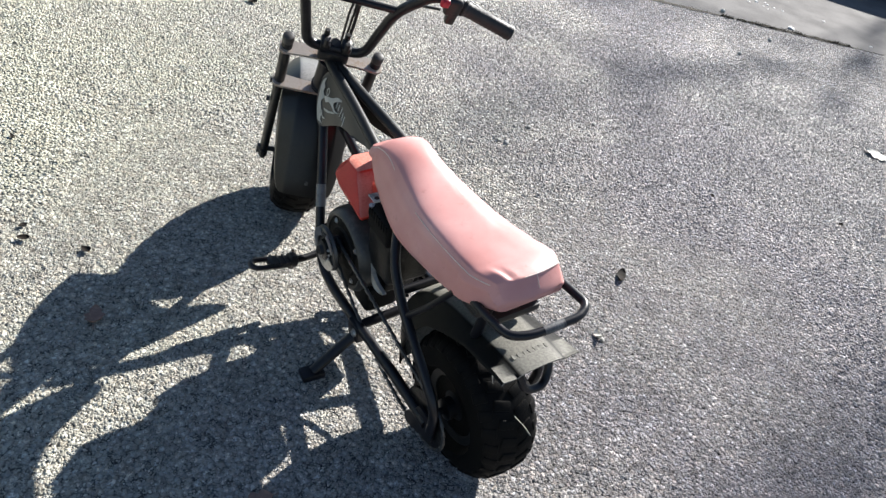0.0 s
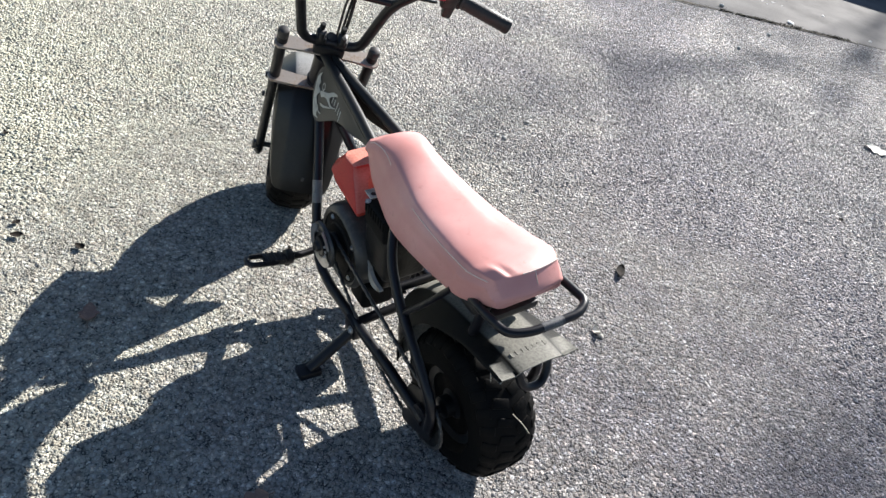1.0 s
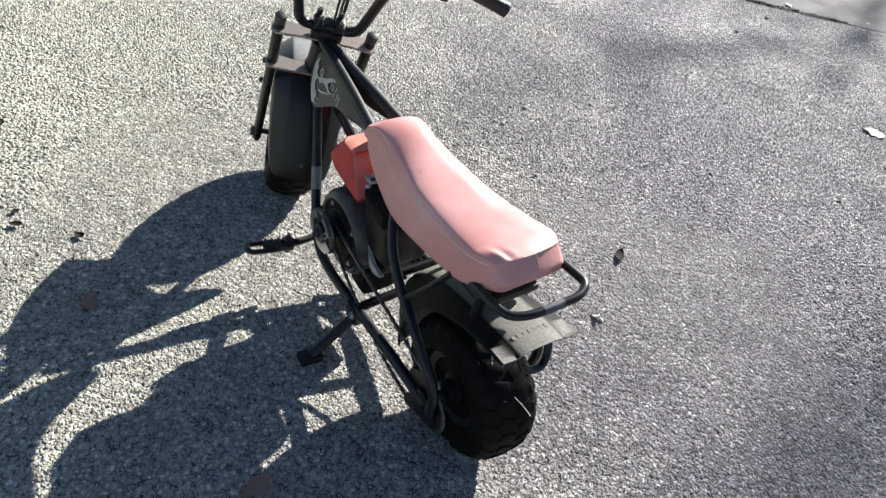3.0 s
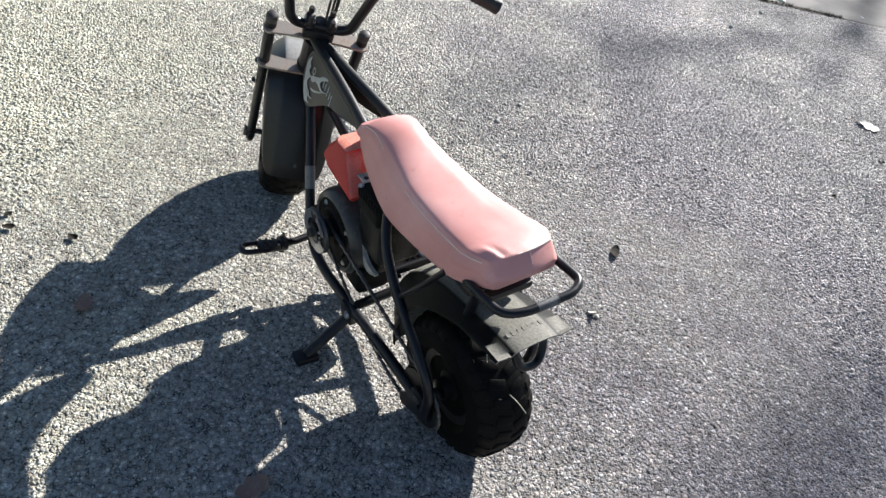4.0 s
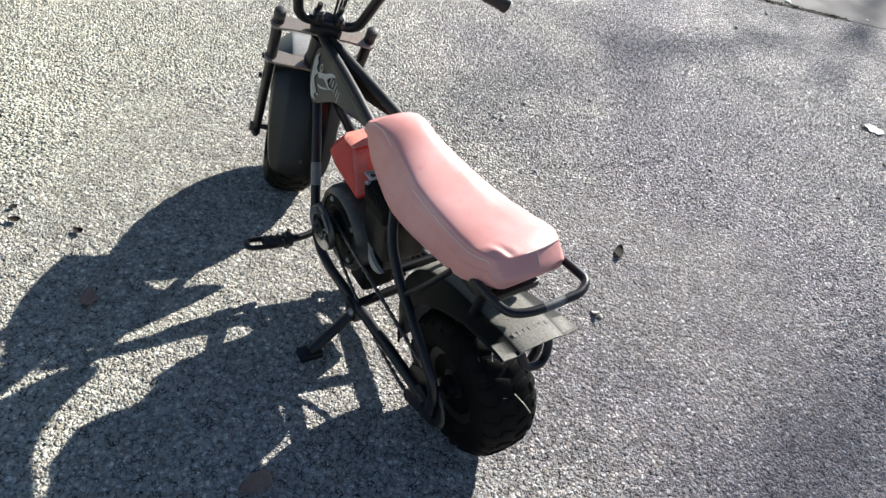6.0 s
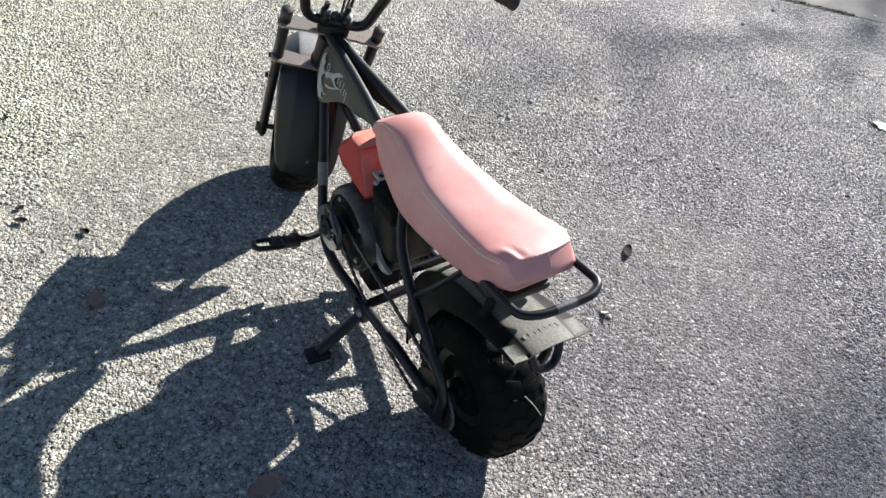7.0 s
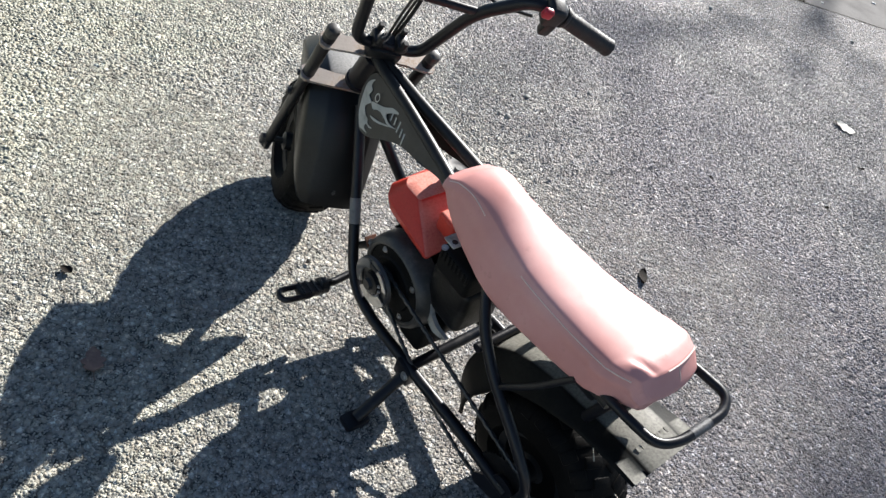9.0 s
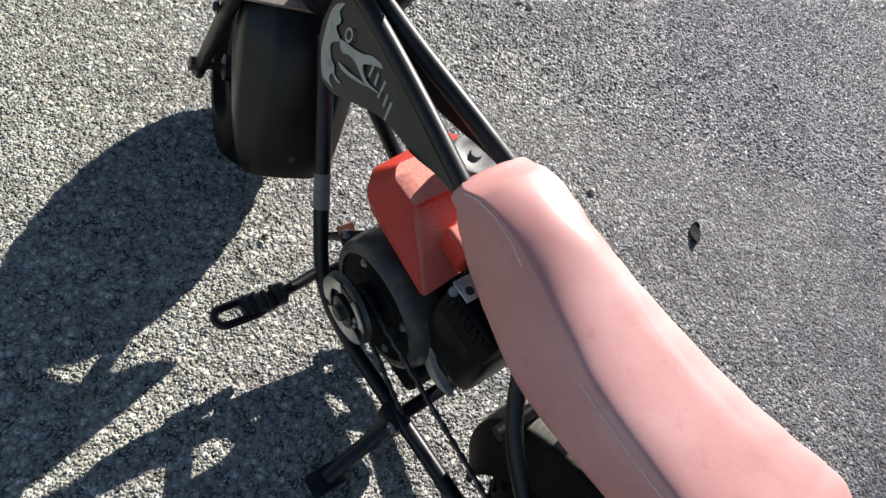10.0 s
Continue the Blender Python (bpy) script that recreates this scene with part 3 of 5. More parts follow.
# fork, clamps, handlebar, all turned with the steering
fork = part("fork", moved(tube([(0, 0.0, -0.185), (0, 0.0, 0.02)], 0.013, 12, bend=0), S), M_BLACK, bike, "black steel fork stem")
for s in (-1, 1):
    leg = join(lathe([(0.0125, -0.545), (0.0125, -0.20), (0.0135, -0.198), (0.0135, 0.0), (0.0125, 0.002)], 18, "z", (s * 0.109, 0, 0)),
               box((0.014, 0.034, 0.040), (s * 0.109, 0.0, -0.525), 0.004))
    legp = part("fork_leg", moved(leg, S), M_BLACK, fork)
    cap = lathe([(0.0135, -0.014), (0.0142, -0.010), (0.0142, 0.003), (0.012, 0.007), (0.005, 0.009)], 20, "z", (s * 0.109, 0, 0))
    part("fork_cap", moved(cap, S), M_CAP, fork, "dull grey fork cap")
    for z in (-0.172, -0.255):
        bolt(S @ Vector((s * 0.123, 0.0, z)), S.to_3x3() @ Vector((s, 0, 0)), 0.007, 0.008, M_BLACK, fork)
    bolt(S @ Vector((s * 0.116, 0.0, -0.523)), S.to_3x3() @ Vector((s, 0, 0)), 0.010, 0.014, M_BLACK, fork, "axle_bolt")


def clamp_outline(back, front):
    return [(-0.126, -0.014), (-0.116, -0.022), (-0.06, back), (0.06, back), (0.116, -0.022), (0.126, -0.014), (0.126, 0.012), (0.113, 0.020),
            (0.05, front), (-0.05, front), (-0.113, 0.020), (-0.126, 0.012)]


def flat(a, b, h):
    return (a, b, h)


part("upper_clamp", moved(plate(clamp_outline(-0.016, 0.018), -0.038, -0.031, 0.001, flat), S), M_CLAMP, fork, "dusty brown-grey clamp plate")
part("lower_clamp", moved(plate(clamp_outline(-0.022, 0.012), -0.170, -0.162, 0.001, flat), S), M_CLAMP, fork, "dusty brown-grey clamp plate")

bar_block = join(box((0.074, 0.040, 0.030), (0, -0.004, -0.012), 0.006), *[box((0.024, 0.036, 0.022), (x, -0.006, 0.020), 0.006) for x in (-0.025, 0.025)])
clamp = part("bar_clamp", moved(bar_block, S), M_BLACK, bike, "black handlebar clamp with four bolts")
for x in (-0.025, 0.025):
    for y in (-0.020, 0.010):
        b = lathe([(0.0065, 0.026), (0.0065, 0.044), (0.005, 0.046)], 10, "z", (x, y, 0))
        part("clamp_bolt", moved(b, S), M_BLACK, clamp)

BAR = [(0, -0.006, 0.006), (0.068, -0.010, 0.008), (0.100, -0.020, 0.186), (0.160, -0.045, 0.287), (0.215, -0.058, 0.287), (0.335, -0.078, 0.268)]
bar_pts = [(-x, y, z) for x, y, z in BAR[:0:-1]] + BAR
bar = part("handlebar", moved(tube(bar_pts, 0.0120, 14, bend=0.045), S), M_FRAME, bike, "black tubular handlebar with a crossbar")
part("crossbar", moved(tube([(-0.100, -0.020, 0.189), (0.101, -0.020, 0.190)], 0.0085, 12, bend=0), S), M_FRAME, bar)
for s in (-1, 1):
    a, b = Vector((s * 0.222, -0.059, 0.286)), Vector((s * 0.337, -0.0784, 0.2678))
    prof = []
    L = (b - a).length
    for i in range(25):
        h = L * i / 24
        prof.append((0.0165 - (0.0015 if i % 2 and 1 < i < 23 else 0), h))
    prof = [(0.019, -0.004), (0.0195, 0.0), (0.0165, 0.004)] + prof[1:] + [(0.012, L + 0.003)]
    m = Matrix.Translation(a) @ (b - a).to_track_quat("Z", "Y").to_matrix().to_4x4()
    part("grip", moved(moved(lathe(prof, 20, "z"), m), S), M_GRIP, bar, "black ribbed rubber grip")
    # perch and brake lever
    c = a + (a - b).normalized() * 0.022
    perch = join(lathe([(0.018, -0.016), (0.019, -0.012), (0.019, 0.012), (0.018, 0.016)], 18, "z"), )
    perch = moved(perch, Matrix.Translation(c) @ (b - a).to_track_quat("Z", "Y").to_matrix().to_4x4())
    pp = part("lever_perch", moved(perch, S), M_BLACK, bar)
    housing = lathe([(0.004, -0.036), (0.010, -0.032), (0.015, -0.018), (0.017, 0.0), (0.017, 0.014), (0.013, 0.022), (0.004, 0.025)], 16, "x", (0, 0, 0))
    moved(housing, Matrix.Translation(c + Vector((s * -0.006, 0.026, 0.006))) @ Matrix.Rotation(radians(s * 28), 4, "Y") @ Matrix.Diagonal((s * -1.0 if s > 0 else 1.0, 0.8, 1.0, 1.0)))
    hs = part("lever_housing", moved(housing, S), M_WHITE, bar, "pale metal lever housing")
    bolt(S @ (c + Vector((s * -0.004, 0.022, 0.020))), S.to_3x3() @ Vector((0, -0.3, 1)), 0.005, 0.004, M_BLACK, hs)
    lever = tube([c + Vector((s * 0.0, 0.030, 0.002)), c + Vector((s * 0.05, 0.040, -0.030)), c + Vector((s * 0.110, 0.034, -0.046))], 0.0045, 8, radii=(0.006, 0.004))
    part("brake_lever", moved(lever, S), M_BLACK, bar)
# throttle and switch block on the right
c = Vector((0.196, -0.0545, 0.288))
part("throttle_housing", moved(join(box((0.036, 0.046, 0.046), c, 0.009, 3), box((0.022, 0.020, 0.034), c + Vector((0.004, -0.014, -0.026)), 0.005)), S), M_BLACK, bar)
part("kill_switch", moved(box((0.020, 0.014, 0.020), c + Vector((-0.022, -0.020, 0.012)), 0.005, 3), S), M_SWITCH, bar, "red kill switch")
part("thumb_lever", moved(box((0.022, 0.010, 0.026), Vector((-0.205, -0.072, 0.262)), 0.004, 3), S), M_BLACK, bar)

# control cables
CABLES = [
    [(-0.186, 0.004, 0.280), (-0.137, 0.022, 0.252), (-0.072, 0.040, 0.224), (-0.016, 0.050, 0.196), (0.014, 0.050, 0.165), (0.022, 0.050, 0.130), (0.016, 0.045, 0.086), (0.018, 0.048, 0.030), (0.02, 0.040, -0.09)],
    [(0.188, 0.004, 0.288), (0.139, 0.020, 0.275), (0.108, 0.035, 0.255), (0.072, 0.050, 0.220), (0.045, 0.055, 0.177), (0.034, 0.055, 0.138), (0.034, 0.045, 0.091), (0.036, 0.046, 0.030), (0.03, 0.040, -0.09)],
    [(0.180, -0.045, 0.250), (0.140, -0.010, 0.211), (0.109, 0.020, 0.197), (0.078, 0.045, 0.186), (0.052, 0.055, 0.180), (0.034, 0.057, 0.171), (0.026, 0.057, 0.144), (0.028, 0.050, 0.108), (0.028, 0.050, 0.05), (0.026, 0.040, -0.09)],
]
for i, c in enumerate(CABLES):
    part("control_cable", moved(tube(c, 0.0042 if i == 1 else 0.0030, 8, bend=0.03), S), M_CABLE, bar)

# front mudguard
FEN = curve2([(0.2165, -0.338), (0.1885, -0.290), (0.150, -0.247), (0.1035, -0.2105), (0.0480, -0.182), (0.000, -0.1730), (-0.060, -0.194), (-0.120, -0.242), (-0.165, -0.286), (-0.205, -0.326), (-0.226, -0.354)], 5)


def mudguard(line, flat_half, outer, drop, lip, centre, crown=0.004):
    """A folded sheet along line (y, z): a flat crown, sloping side facets and a small lip turned towards the wheel."""
    rings = []
    n = len(line)
    c = Vector(centre)
    for i, (y, z) in enumerate(line):
        t = (Vector(line[min(i + 1, n - 1)]) - Vector(line[max(i - 1, 0)])).normalized()
        nrm = Vector((-t.y, t.x))
        if nrm.dot(Vector((y, z)) - c) < 0:
            nrm = -nrm
        u = i / (n - 1)
        w = flat_half[0] + (flat_half[1] - flat_half[0]) * u
        o = outer(u) if callable(outer) else outer[0] + (outer[1] - outer[0]) * math.sin(math.pi * u) ** 0.5
        dr = drop(u) if callable(drop) else drop[0] + (drop[1] - drop[0]) * math.sin(math.pi * u) ** 0.5
        half = [(o + 0.001, -dr - (lip if isinstance(lip, float) else lip(u))), (o, -dr - 0.002), (o - 0.004, -dr + 0.002), (w + 0.004, -0.004), (w, -0.001), (w - 0.006, 0.0)]
        half += [(w * k / 4, crown * (1 - (k / 4) ** 2)) for k in (3, 2, 1, 0)]
        prof = [(-x, d) for x, d in half] + half[-2::-1]
        up = [(x, y + nrm.x * d, z + nrm.y * d) for x, d in prof]
        dn = [(x * 0.972, y + nrm.x * (d - 0.0025), z + nrm.y * (d - 0.0025)) for x, d in prof]
        rings.append(up + dn[::-1])
    return loft(rings)


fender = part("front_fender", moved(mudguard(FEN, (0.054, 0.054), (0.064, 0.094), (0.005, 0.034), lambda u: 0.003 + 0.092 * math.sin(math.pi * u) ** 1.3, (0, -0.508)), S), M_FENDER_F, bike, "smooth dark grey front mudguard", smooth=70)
bolt(S @ Vector((0.002, -0.204, -0.322)), S.to_3x3() @ Vector((0, -0.75, 0.6)), 0.005, 0.003, M_DARKSTEEL, fender)

# rear mudguard
FENR = curve2([(0.212, 0.122), (0.236, 0.165), (0.245, 0.215), (0.242, 0.260), (0.230, 0.300), (0.200, 0.350), (0.150, 0.392), (0.08, 0.420), (0.0, 0.437), (-0.06, 0.449), (-0.10, 0.455), (-0.138, 0.457)], 5)
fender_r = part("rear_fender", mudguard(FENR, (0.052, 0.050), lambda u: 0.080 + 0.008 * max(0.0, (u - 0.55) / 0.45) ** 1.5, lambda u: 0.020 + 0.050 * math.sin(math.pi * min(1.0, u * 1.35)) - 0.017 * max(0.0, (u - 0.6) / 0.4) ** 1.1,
                                          lambda u: 0.010 - 0.008 * u, (0, 0.17), 0.004), M_FENDER_R, bike, "greenish-grey rear mudguard with embossed bars, sunlit crown and shaded sides painted in")
for x, w in ((-0.036, 0.007), (-0.024, 0.008), (-0.012, 0.006), (0.0, 0.008), (0.012, 0.007), (0.024, 0.008), (0.036, 0.006)):
    z = 0.4590 - abs(x) * 0.05
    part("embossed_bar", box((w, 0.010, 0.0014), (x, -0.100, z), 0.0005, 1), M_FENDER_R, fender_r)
part("fender_stay", tube([(0.070, -0.062, 0.440), (0.072, -0.098, 0.372), (0.050, -0.116, 0.346), (0.005, -0.114, 0.352), (-0.010, -0.090, 0.410), (-0.010, -0.07, 0.446)], 0.0085, 12, bend=0.025), M_FRAME, bike, "bent black tube under the mudguard")
part("fender_post", tube([(-0.056, -0.010, 0.434), (-0.060, -0.032, 0.535)], 0.010, 12, bend=0), M_FRAME, bike)

# pressed steel pan under the seat
part("seat_pan", join(box((0.15, 0.34, 0.034), (0.015, 0.165, 0.484), 0.010, 2), box((0.10, 0.10, 0.02), (0.0, 0.0, 0.503), 0.008, 2)), M_BLACK, bike, "black pressed steel seat pan")

# grab rail behind the seat
rail = part("grab_rail", tube([(-0.078, 0.06, 0.530), (-0.087, -0.06, 0.548), (-0.084, -0.118, 0.556), (-0.048, -0.134, 0.559), (0.050, -0.138, 0.565), (0.078, -0.122, 0.568), (0.080, -0.05, 0.558), (0.074, 0.06, 0.535)],
                       0.0079, 14, bend=0.035), M_FRAME, bike, "worn black grab rail behind the seat")
part("scuffed_band", tube([(-0.026, -0.1351, 0.5604), (0.016, -0.1368, 0.5629)], 0.0083, 14, bend=0), M_TAPE, rail, "scuffed greyish band")

# seat
SEAT = [  # y, half width at the seam, seam height, crown height, half width below, lower edge height
    (0.452, 0.050, 0.560, 0.566, 0.054, 0.526),
    (0.425, 0.049, 0.576, 0.588, 0.064, 0.515),
    (0.382, 0.050, 0.584, 0.599, 0.077, 0.504),
    (0.335, 0.058, 0.581, 0.603, 0.088, 0.496),
    (0.255, 0.071, 0.575, 0.595, 0.102, 0.487),
    (0.200, 0.080, 0.574, 0.592, 0.104, 0.487),
    (0.100, 0.085, 0.579, 0.596, 0.104, 0.502),
    (0.000, 0.085, 0.588, 0.604, 0.102, 0.522),
    (-0.028, 0.080, 0.593, 0.606, 0.097, 0.532),
    (-0.052, 0.069, 0.594, 0.604, 0.082, 0.541),
]


def seat_at(y):
    rows = SEAT
    for a, b in zip(rows, rows[1:]):
        if a[0] >= y >= b[0]:
            i = rows.index(a)
            p = [rows[max(0, i - 1)], a, b, rows[min(len(rows) - 1, i + 2)]]
            u = (a[0] - y) / (a[0] - b[0])
            return [0.5 * (2 * p[1][k] + (p[2][k] - p[0][k]) * u + (2 * p[0][k] - 5 * p[1][k] + 4 * p[2][k] - p[3][k]) * u * u
                           + (3 * p[1][k] - p[0][k] - 3 * p[2][k] + p[3][k]) * u ** 3) for k in range(1, 6)]
    return list(rows[-1][1:])


WAIST = [(0.46, 0.004), (0.40, 0.006), (0.37, 0.0), (0.33, -0.010), (0.29, -0.015), (0.25, -0.019), (0.20, -0.023), (0.15, -0.023), (0.10, -0.019), (0.05, -0.012), (0.0, -0.002), (-0.03, 0.003), (-0.2, 0.003)]


def waist(y):
    """The seat is drawn in along its middle on the side away from the stand."""
    for a, b in zip(WAIST, WAIST[1:]):
        if a[0] >= y >= b[0]:
            u = (a[0] - y) / (a[0] - b[0])
            return a[1] + (b[1] - a[1]) * u * u * (3 - 2 * u)
    return 0.0


def seat_ring(y, shrink=0.0, yy=None):
    ws, zs, zt, wl, zl = seat_at(y)
    prof = []
    half = [(wl * 0.80, zl), (wl * 0.93, zl + 0.001), (wl, zl + 0.008)]
    for j in range(1, 9):
        u = j / 9
        half.append((wl + (ws - wl) * u + 0.006 * math.sin(math.pi * u), zl + 0.008 + (zs - zl - 0.008) * u))
    half += [(ws + 0.0006, zs - 0.001), (ws - 0.0003, zs + 0.0010), (ws - 0.0012, zs + 0.0020)]
    for j in range(1, 17):
        u = (j / 16) ** 1.5
        x = (ws - 0.0012) * (1 - u)
        flat_top = min(1.0, max(0.0, (0.38 - y) / 0.14))
        rise = (1 - flat_top) * math.sin(u * math.pi / 2) ** 0.82 + flat_top * (1 - (1 - u) ** 2.4) ** (1 / 2.4)
        half.append((x, zs + 0.0020 + (zt - zs - 0.0020) * rise))
    ring = half + [(-x, z) for x, z in half[-2::-1]]
    zm = (zs + zl) / 2
    out = []
    for x, z in ring:
        x2, z2 = x * (1 - shrink), zm + (z - zm) * (1 - shrink)
        # pleat at the back left
        py = (yy if yy is not None else y) + 0.036
        px = x2 + 0.043 + 0.37 * py
        if z > zs - 0.01:
            along = math.exp(-(py / 0.019) ** 2) * min(1.0, max(0.0, (0.036 - py) / 0.016)) if py > 0 else math.exp(-(py / 0.019) ** 2) * min(1.0, max(0.0, (py + 0.018) / 0.008))
            z2 += along * (-0.003 * math.exp(-(px / 0.0055) ** 2) + 0.0040 * math.exp(-((px + 0.010) / 0.009) ** 2) + 0.001 * math.exp(-((px - 0.010) / 0.008) ** 2))
        z2 += 0.0008 * noise.noise(Vector((x2 * 14, y * 14, 2.0))) + 0.0002 * noise.noise(Vector((x2 * 60, y * 40, 7.0)))
        side = min(1.0, abs(x2) / 0.05)
        if x2 > 0:
            x2 += waist(y) * side + 0.004 * (1 - side)
        else:
            x2 = x2 * (1.05 if z > zs - 0.02 else 1.0) + 0.004
        out.append((x2, yy if yy is not None else y, z2))
    return out


rings = [seat_ring(0.452, 0.55, 0.4635), seat_ring(0.452, 0.28, 0.4625), seat_ring(0.452, 0.11, 0.4590), seat_ring(0.452, 0.03, 0.4555)]
ys = [0.452 - 0.504 * i / 110 for i in range(111)]
rings += [seat_ring(y) for y in ys]
# the back slopes down from a crisp edge across the top
last = rings[-1]
zl = min(p[2] for p in last)
for u in (0.04, 0.12, 0.35, 0.65, 0.92, 1.0):
    rings.append([(x * (1 - 0.10 * u * u), y - 0.024 * u, zl + 0.014 * u + (z - zl) * (1 - 0.66 * u) * (0.9 if u == 1.0 else 1)) for x, y, z in last])
zl2 = min(p[2] for p in rings[-1])
rings.append([(x * 0.85, y + 0.002, zl2 + 0.004 + (z - zl2) * 0.4) for x, y, z in rings[-1]])
# the back is rounded in plan
rings = [[(x, y + 2.4 * x * x * min(1.0, max(0.0, (0.03 - y) / 0.08)), z) for x, y, z in ring] for ring in rings]
seat = part("seat", loft(rings), M_VINYL, bike, "sun-faded pink vinyl seat with pale stitching", smooth=60)
for s in (-1, 1):
    for y0, y1 in ((0.446, 0.335), (0.205, -0.045)):
        line = []
        for i in range(40):
            y = y0 + (y1 - y0) * i / 39
            ws, zs, zt, wl, zl = seat_at(y)
            line.append((s * ((ws + 0.0012) * 1.05 if s < 0 else ws + 0.0012 + waist(y)) + (0.004 if s < 0 else 0.0), y + 2.4 * ws * ws * min(1.0, max(0.0, (0.03 - y) / 0.08)), zs - 0.0022))
        part("stitching", tube(line, 0.0011, 5, bend=0), M_THREAD, seat, "pale thread line")

# pale worn piping along the top of the back, and the short seam below it
edge_ring = rings[4 + 110]
edge = [k for k, p in enumerate(edge_ring) if p[2] > 0.5955 and -0.016 < p[0] < 0.068]
part("piping", tube([(edge_ring[k][0], edge_ring[k][1] - 0.0004, edge_ring[k][2] + 0.0004) for k in edge], 0.0014, 6, bend=0), M_PIPING, seat, "pale worn piping")
mid_edge = min(edge, key=lambda k: abs(edge_ring[k][0] - 0.012))
part("stitching", tube([(ring[mid_edge][0], ring[mid_edge][1] - 0.0006, ring[mid_edge][2]) for ring in rings[4 + 110:4 + 110 + 5]], 0.0008, 5, bend=0), M_THREAD, seat, "pale thread line")

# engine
engine = part("engine", join(box((0.135, 0.17, 0.122), (0.01, 0.47, 0.199), 0.014, 3), box((0.11, 0.11, 0.09), (0.005, 0.49, 0.29), 0.012, 3), box((0.075, 0.06, 0.11), (0.040, 0.552, 0.194), 0.012, 3)), M_SHADE_BLACK, bike, "oily black small petrol engine")
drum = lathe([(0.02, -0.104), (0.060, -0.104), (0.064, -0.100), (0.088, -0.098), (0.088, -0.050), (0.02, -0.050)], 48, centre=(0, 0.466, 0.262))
drum = part("starter_cover", drum, M_SHADE_BLACK, engine, "round black starter cover")
rim = lathe([(0.0885, -0.092), (0.0885, -0.101), (0.094, -0.104), (0.101, -0.100), (0.107, -0.088), (0.109, -0.073), (0.109, -0.050), (0.0885, -0.050)], 48, centre=(0, 0.466, 0.262), closed=True)
part("blower_rim", rim, M_SHROUD, drum, "dusty grey rim of the blower housing")
for k in range(9):
    z = 0.238 + k * 0.012
    part("cooling_fin", box((0.128, 0.128, 0.004), (0.012, 0.49, z), 0.001, 1), M_ENGINE, engine)
# sprocket cover ring on the outer side
ring = lathe([(0.026, -0.130), (0.026, -0.138), (0.034, -0.140), (0.050, -0.144), (0.056, -0.141), (0.058, -0.134), (0.050, -0.128)], 36, centre=(0, 0.481, 0.272), closed=True)
cover = part("clutch_ring", ring, M_DARKSTEEL, engine, "oily dark clutch ring")
for a0, a1, r0, r1 in ((196, 306, 0.032, 0.055), (-40, 70, 0.035, 0.055), (104, 158, 0.042, 0.055)):
    n = 9
    angles = [a0 + (a1 - a0) * k / n for k in range(n + 1)]
    arc = [(0.481 + r * math.cos(radians(a)), 0.272 + r * math.sin(radians(a))) for r, row in ((r1, angles), (r0, angles[::-1])) for a in row]
    part("clutch_plate", plate(arc, -0.1468, -0.1442), M_STEEL, cover, "scuffed silver clutch plate")
for k in range(6):
    a = radians(150 + 24 * k)
    bolt(Vector((-0.1440, 0.481 + 0.030 * math.cos(a), 0.272 + 0.030 * math.sin(a))), (-1, 0, 0), 0.0026, 0.004, M_STEEL, cover, "rivet")
for k in range(3):
    a = 2 * math.pi * k / 3 + 1.5
    slot = box((0.003, 0.026, 0.010), (-0.1448, 0.481 + 0.044 * math.cos(a), 0.272 + 0.044 * math.sin(a)), 0.001, 1, Matrix.Rotation(a + math.pi / 2, 4, "X"))
    part("slot", slot, M_BLACK, engine)
part("side_cover", plate(curve2([(0.376, 0.300), (0.366, 0.262), (0.338, 0.242), (0.306, 0.252), (0.298, 0.262), (0.330, 0.264), (0.352, 0.278), (0.366, 0.302)], 4, True), -0.079, -0.070), M_PALECAST, engine, "stained grey crescent of the engine side cover")
part("clutch_hub", lathe([(0.0, -0.158), (0.012, -0.158), (0.014, -0.150), (0.024, -0.148), (0.024, -0.10)], 20, centre=(0, 0.481, 0.272)), M_BLACK, engine)
for k in range(4):
    a = 2 * math.pi * k / 4 + 0.9
    bolt(Vector((-0.098, 0.466 + 0.076 * math.cos(a), 0.262 + 0.076 * math.sin(a))), (-1, 0, 0), 0.005, 0.005, M_STEEL, engine)
part("air_box", join(box((0.112, 0.112, 0.120), (-0.021, 0.342, 0.345), 0.016, 3), box((0.08, 0.06, 0.05), (-0.02, 0.35, 0.258), 0.010, 3)), M_ENGINE, engine, "oily dark grey air filter box")
carb = part("carburettor", join(box((0.128, 0.096, 0.064), (-0.022, 0.338, 0.434), 0.010, 3), box((0.060, 0.130, 0.110), (0.060, 0.338, 0.365), 0.014, 3)), M_SHADE_BLACK, engine, "black ribbed carburettor housing")
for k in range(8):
    part("housing_rib", box((0.005, 0.005, 0.022), (-0.0865, 0.298 + 0.011 * k, 0.452), 0.0015, 1), M_SHADE_BLACK, carb)
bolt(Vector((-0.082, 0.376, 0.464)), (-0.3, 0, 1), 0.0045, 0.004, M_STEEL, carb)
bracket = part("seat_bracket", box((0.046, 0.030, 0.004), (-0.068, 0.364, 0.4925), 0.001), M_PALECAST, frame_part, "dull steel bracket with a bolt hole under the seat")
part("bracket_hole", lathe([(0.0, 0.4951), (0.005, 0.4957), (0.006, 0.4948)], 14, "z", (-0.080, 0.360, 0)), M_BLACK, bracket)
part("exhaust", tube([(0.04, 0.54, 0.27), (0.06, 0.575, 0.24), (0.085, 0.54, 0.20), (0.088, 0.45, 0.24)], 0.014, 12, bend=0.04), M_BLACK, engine)
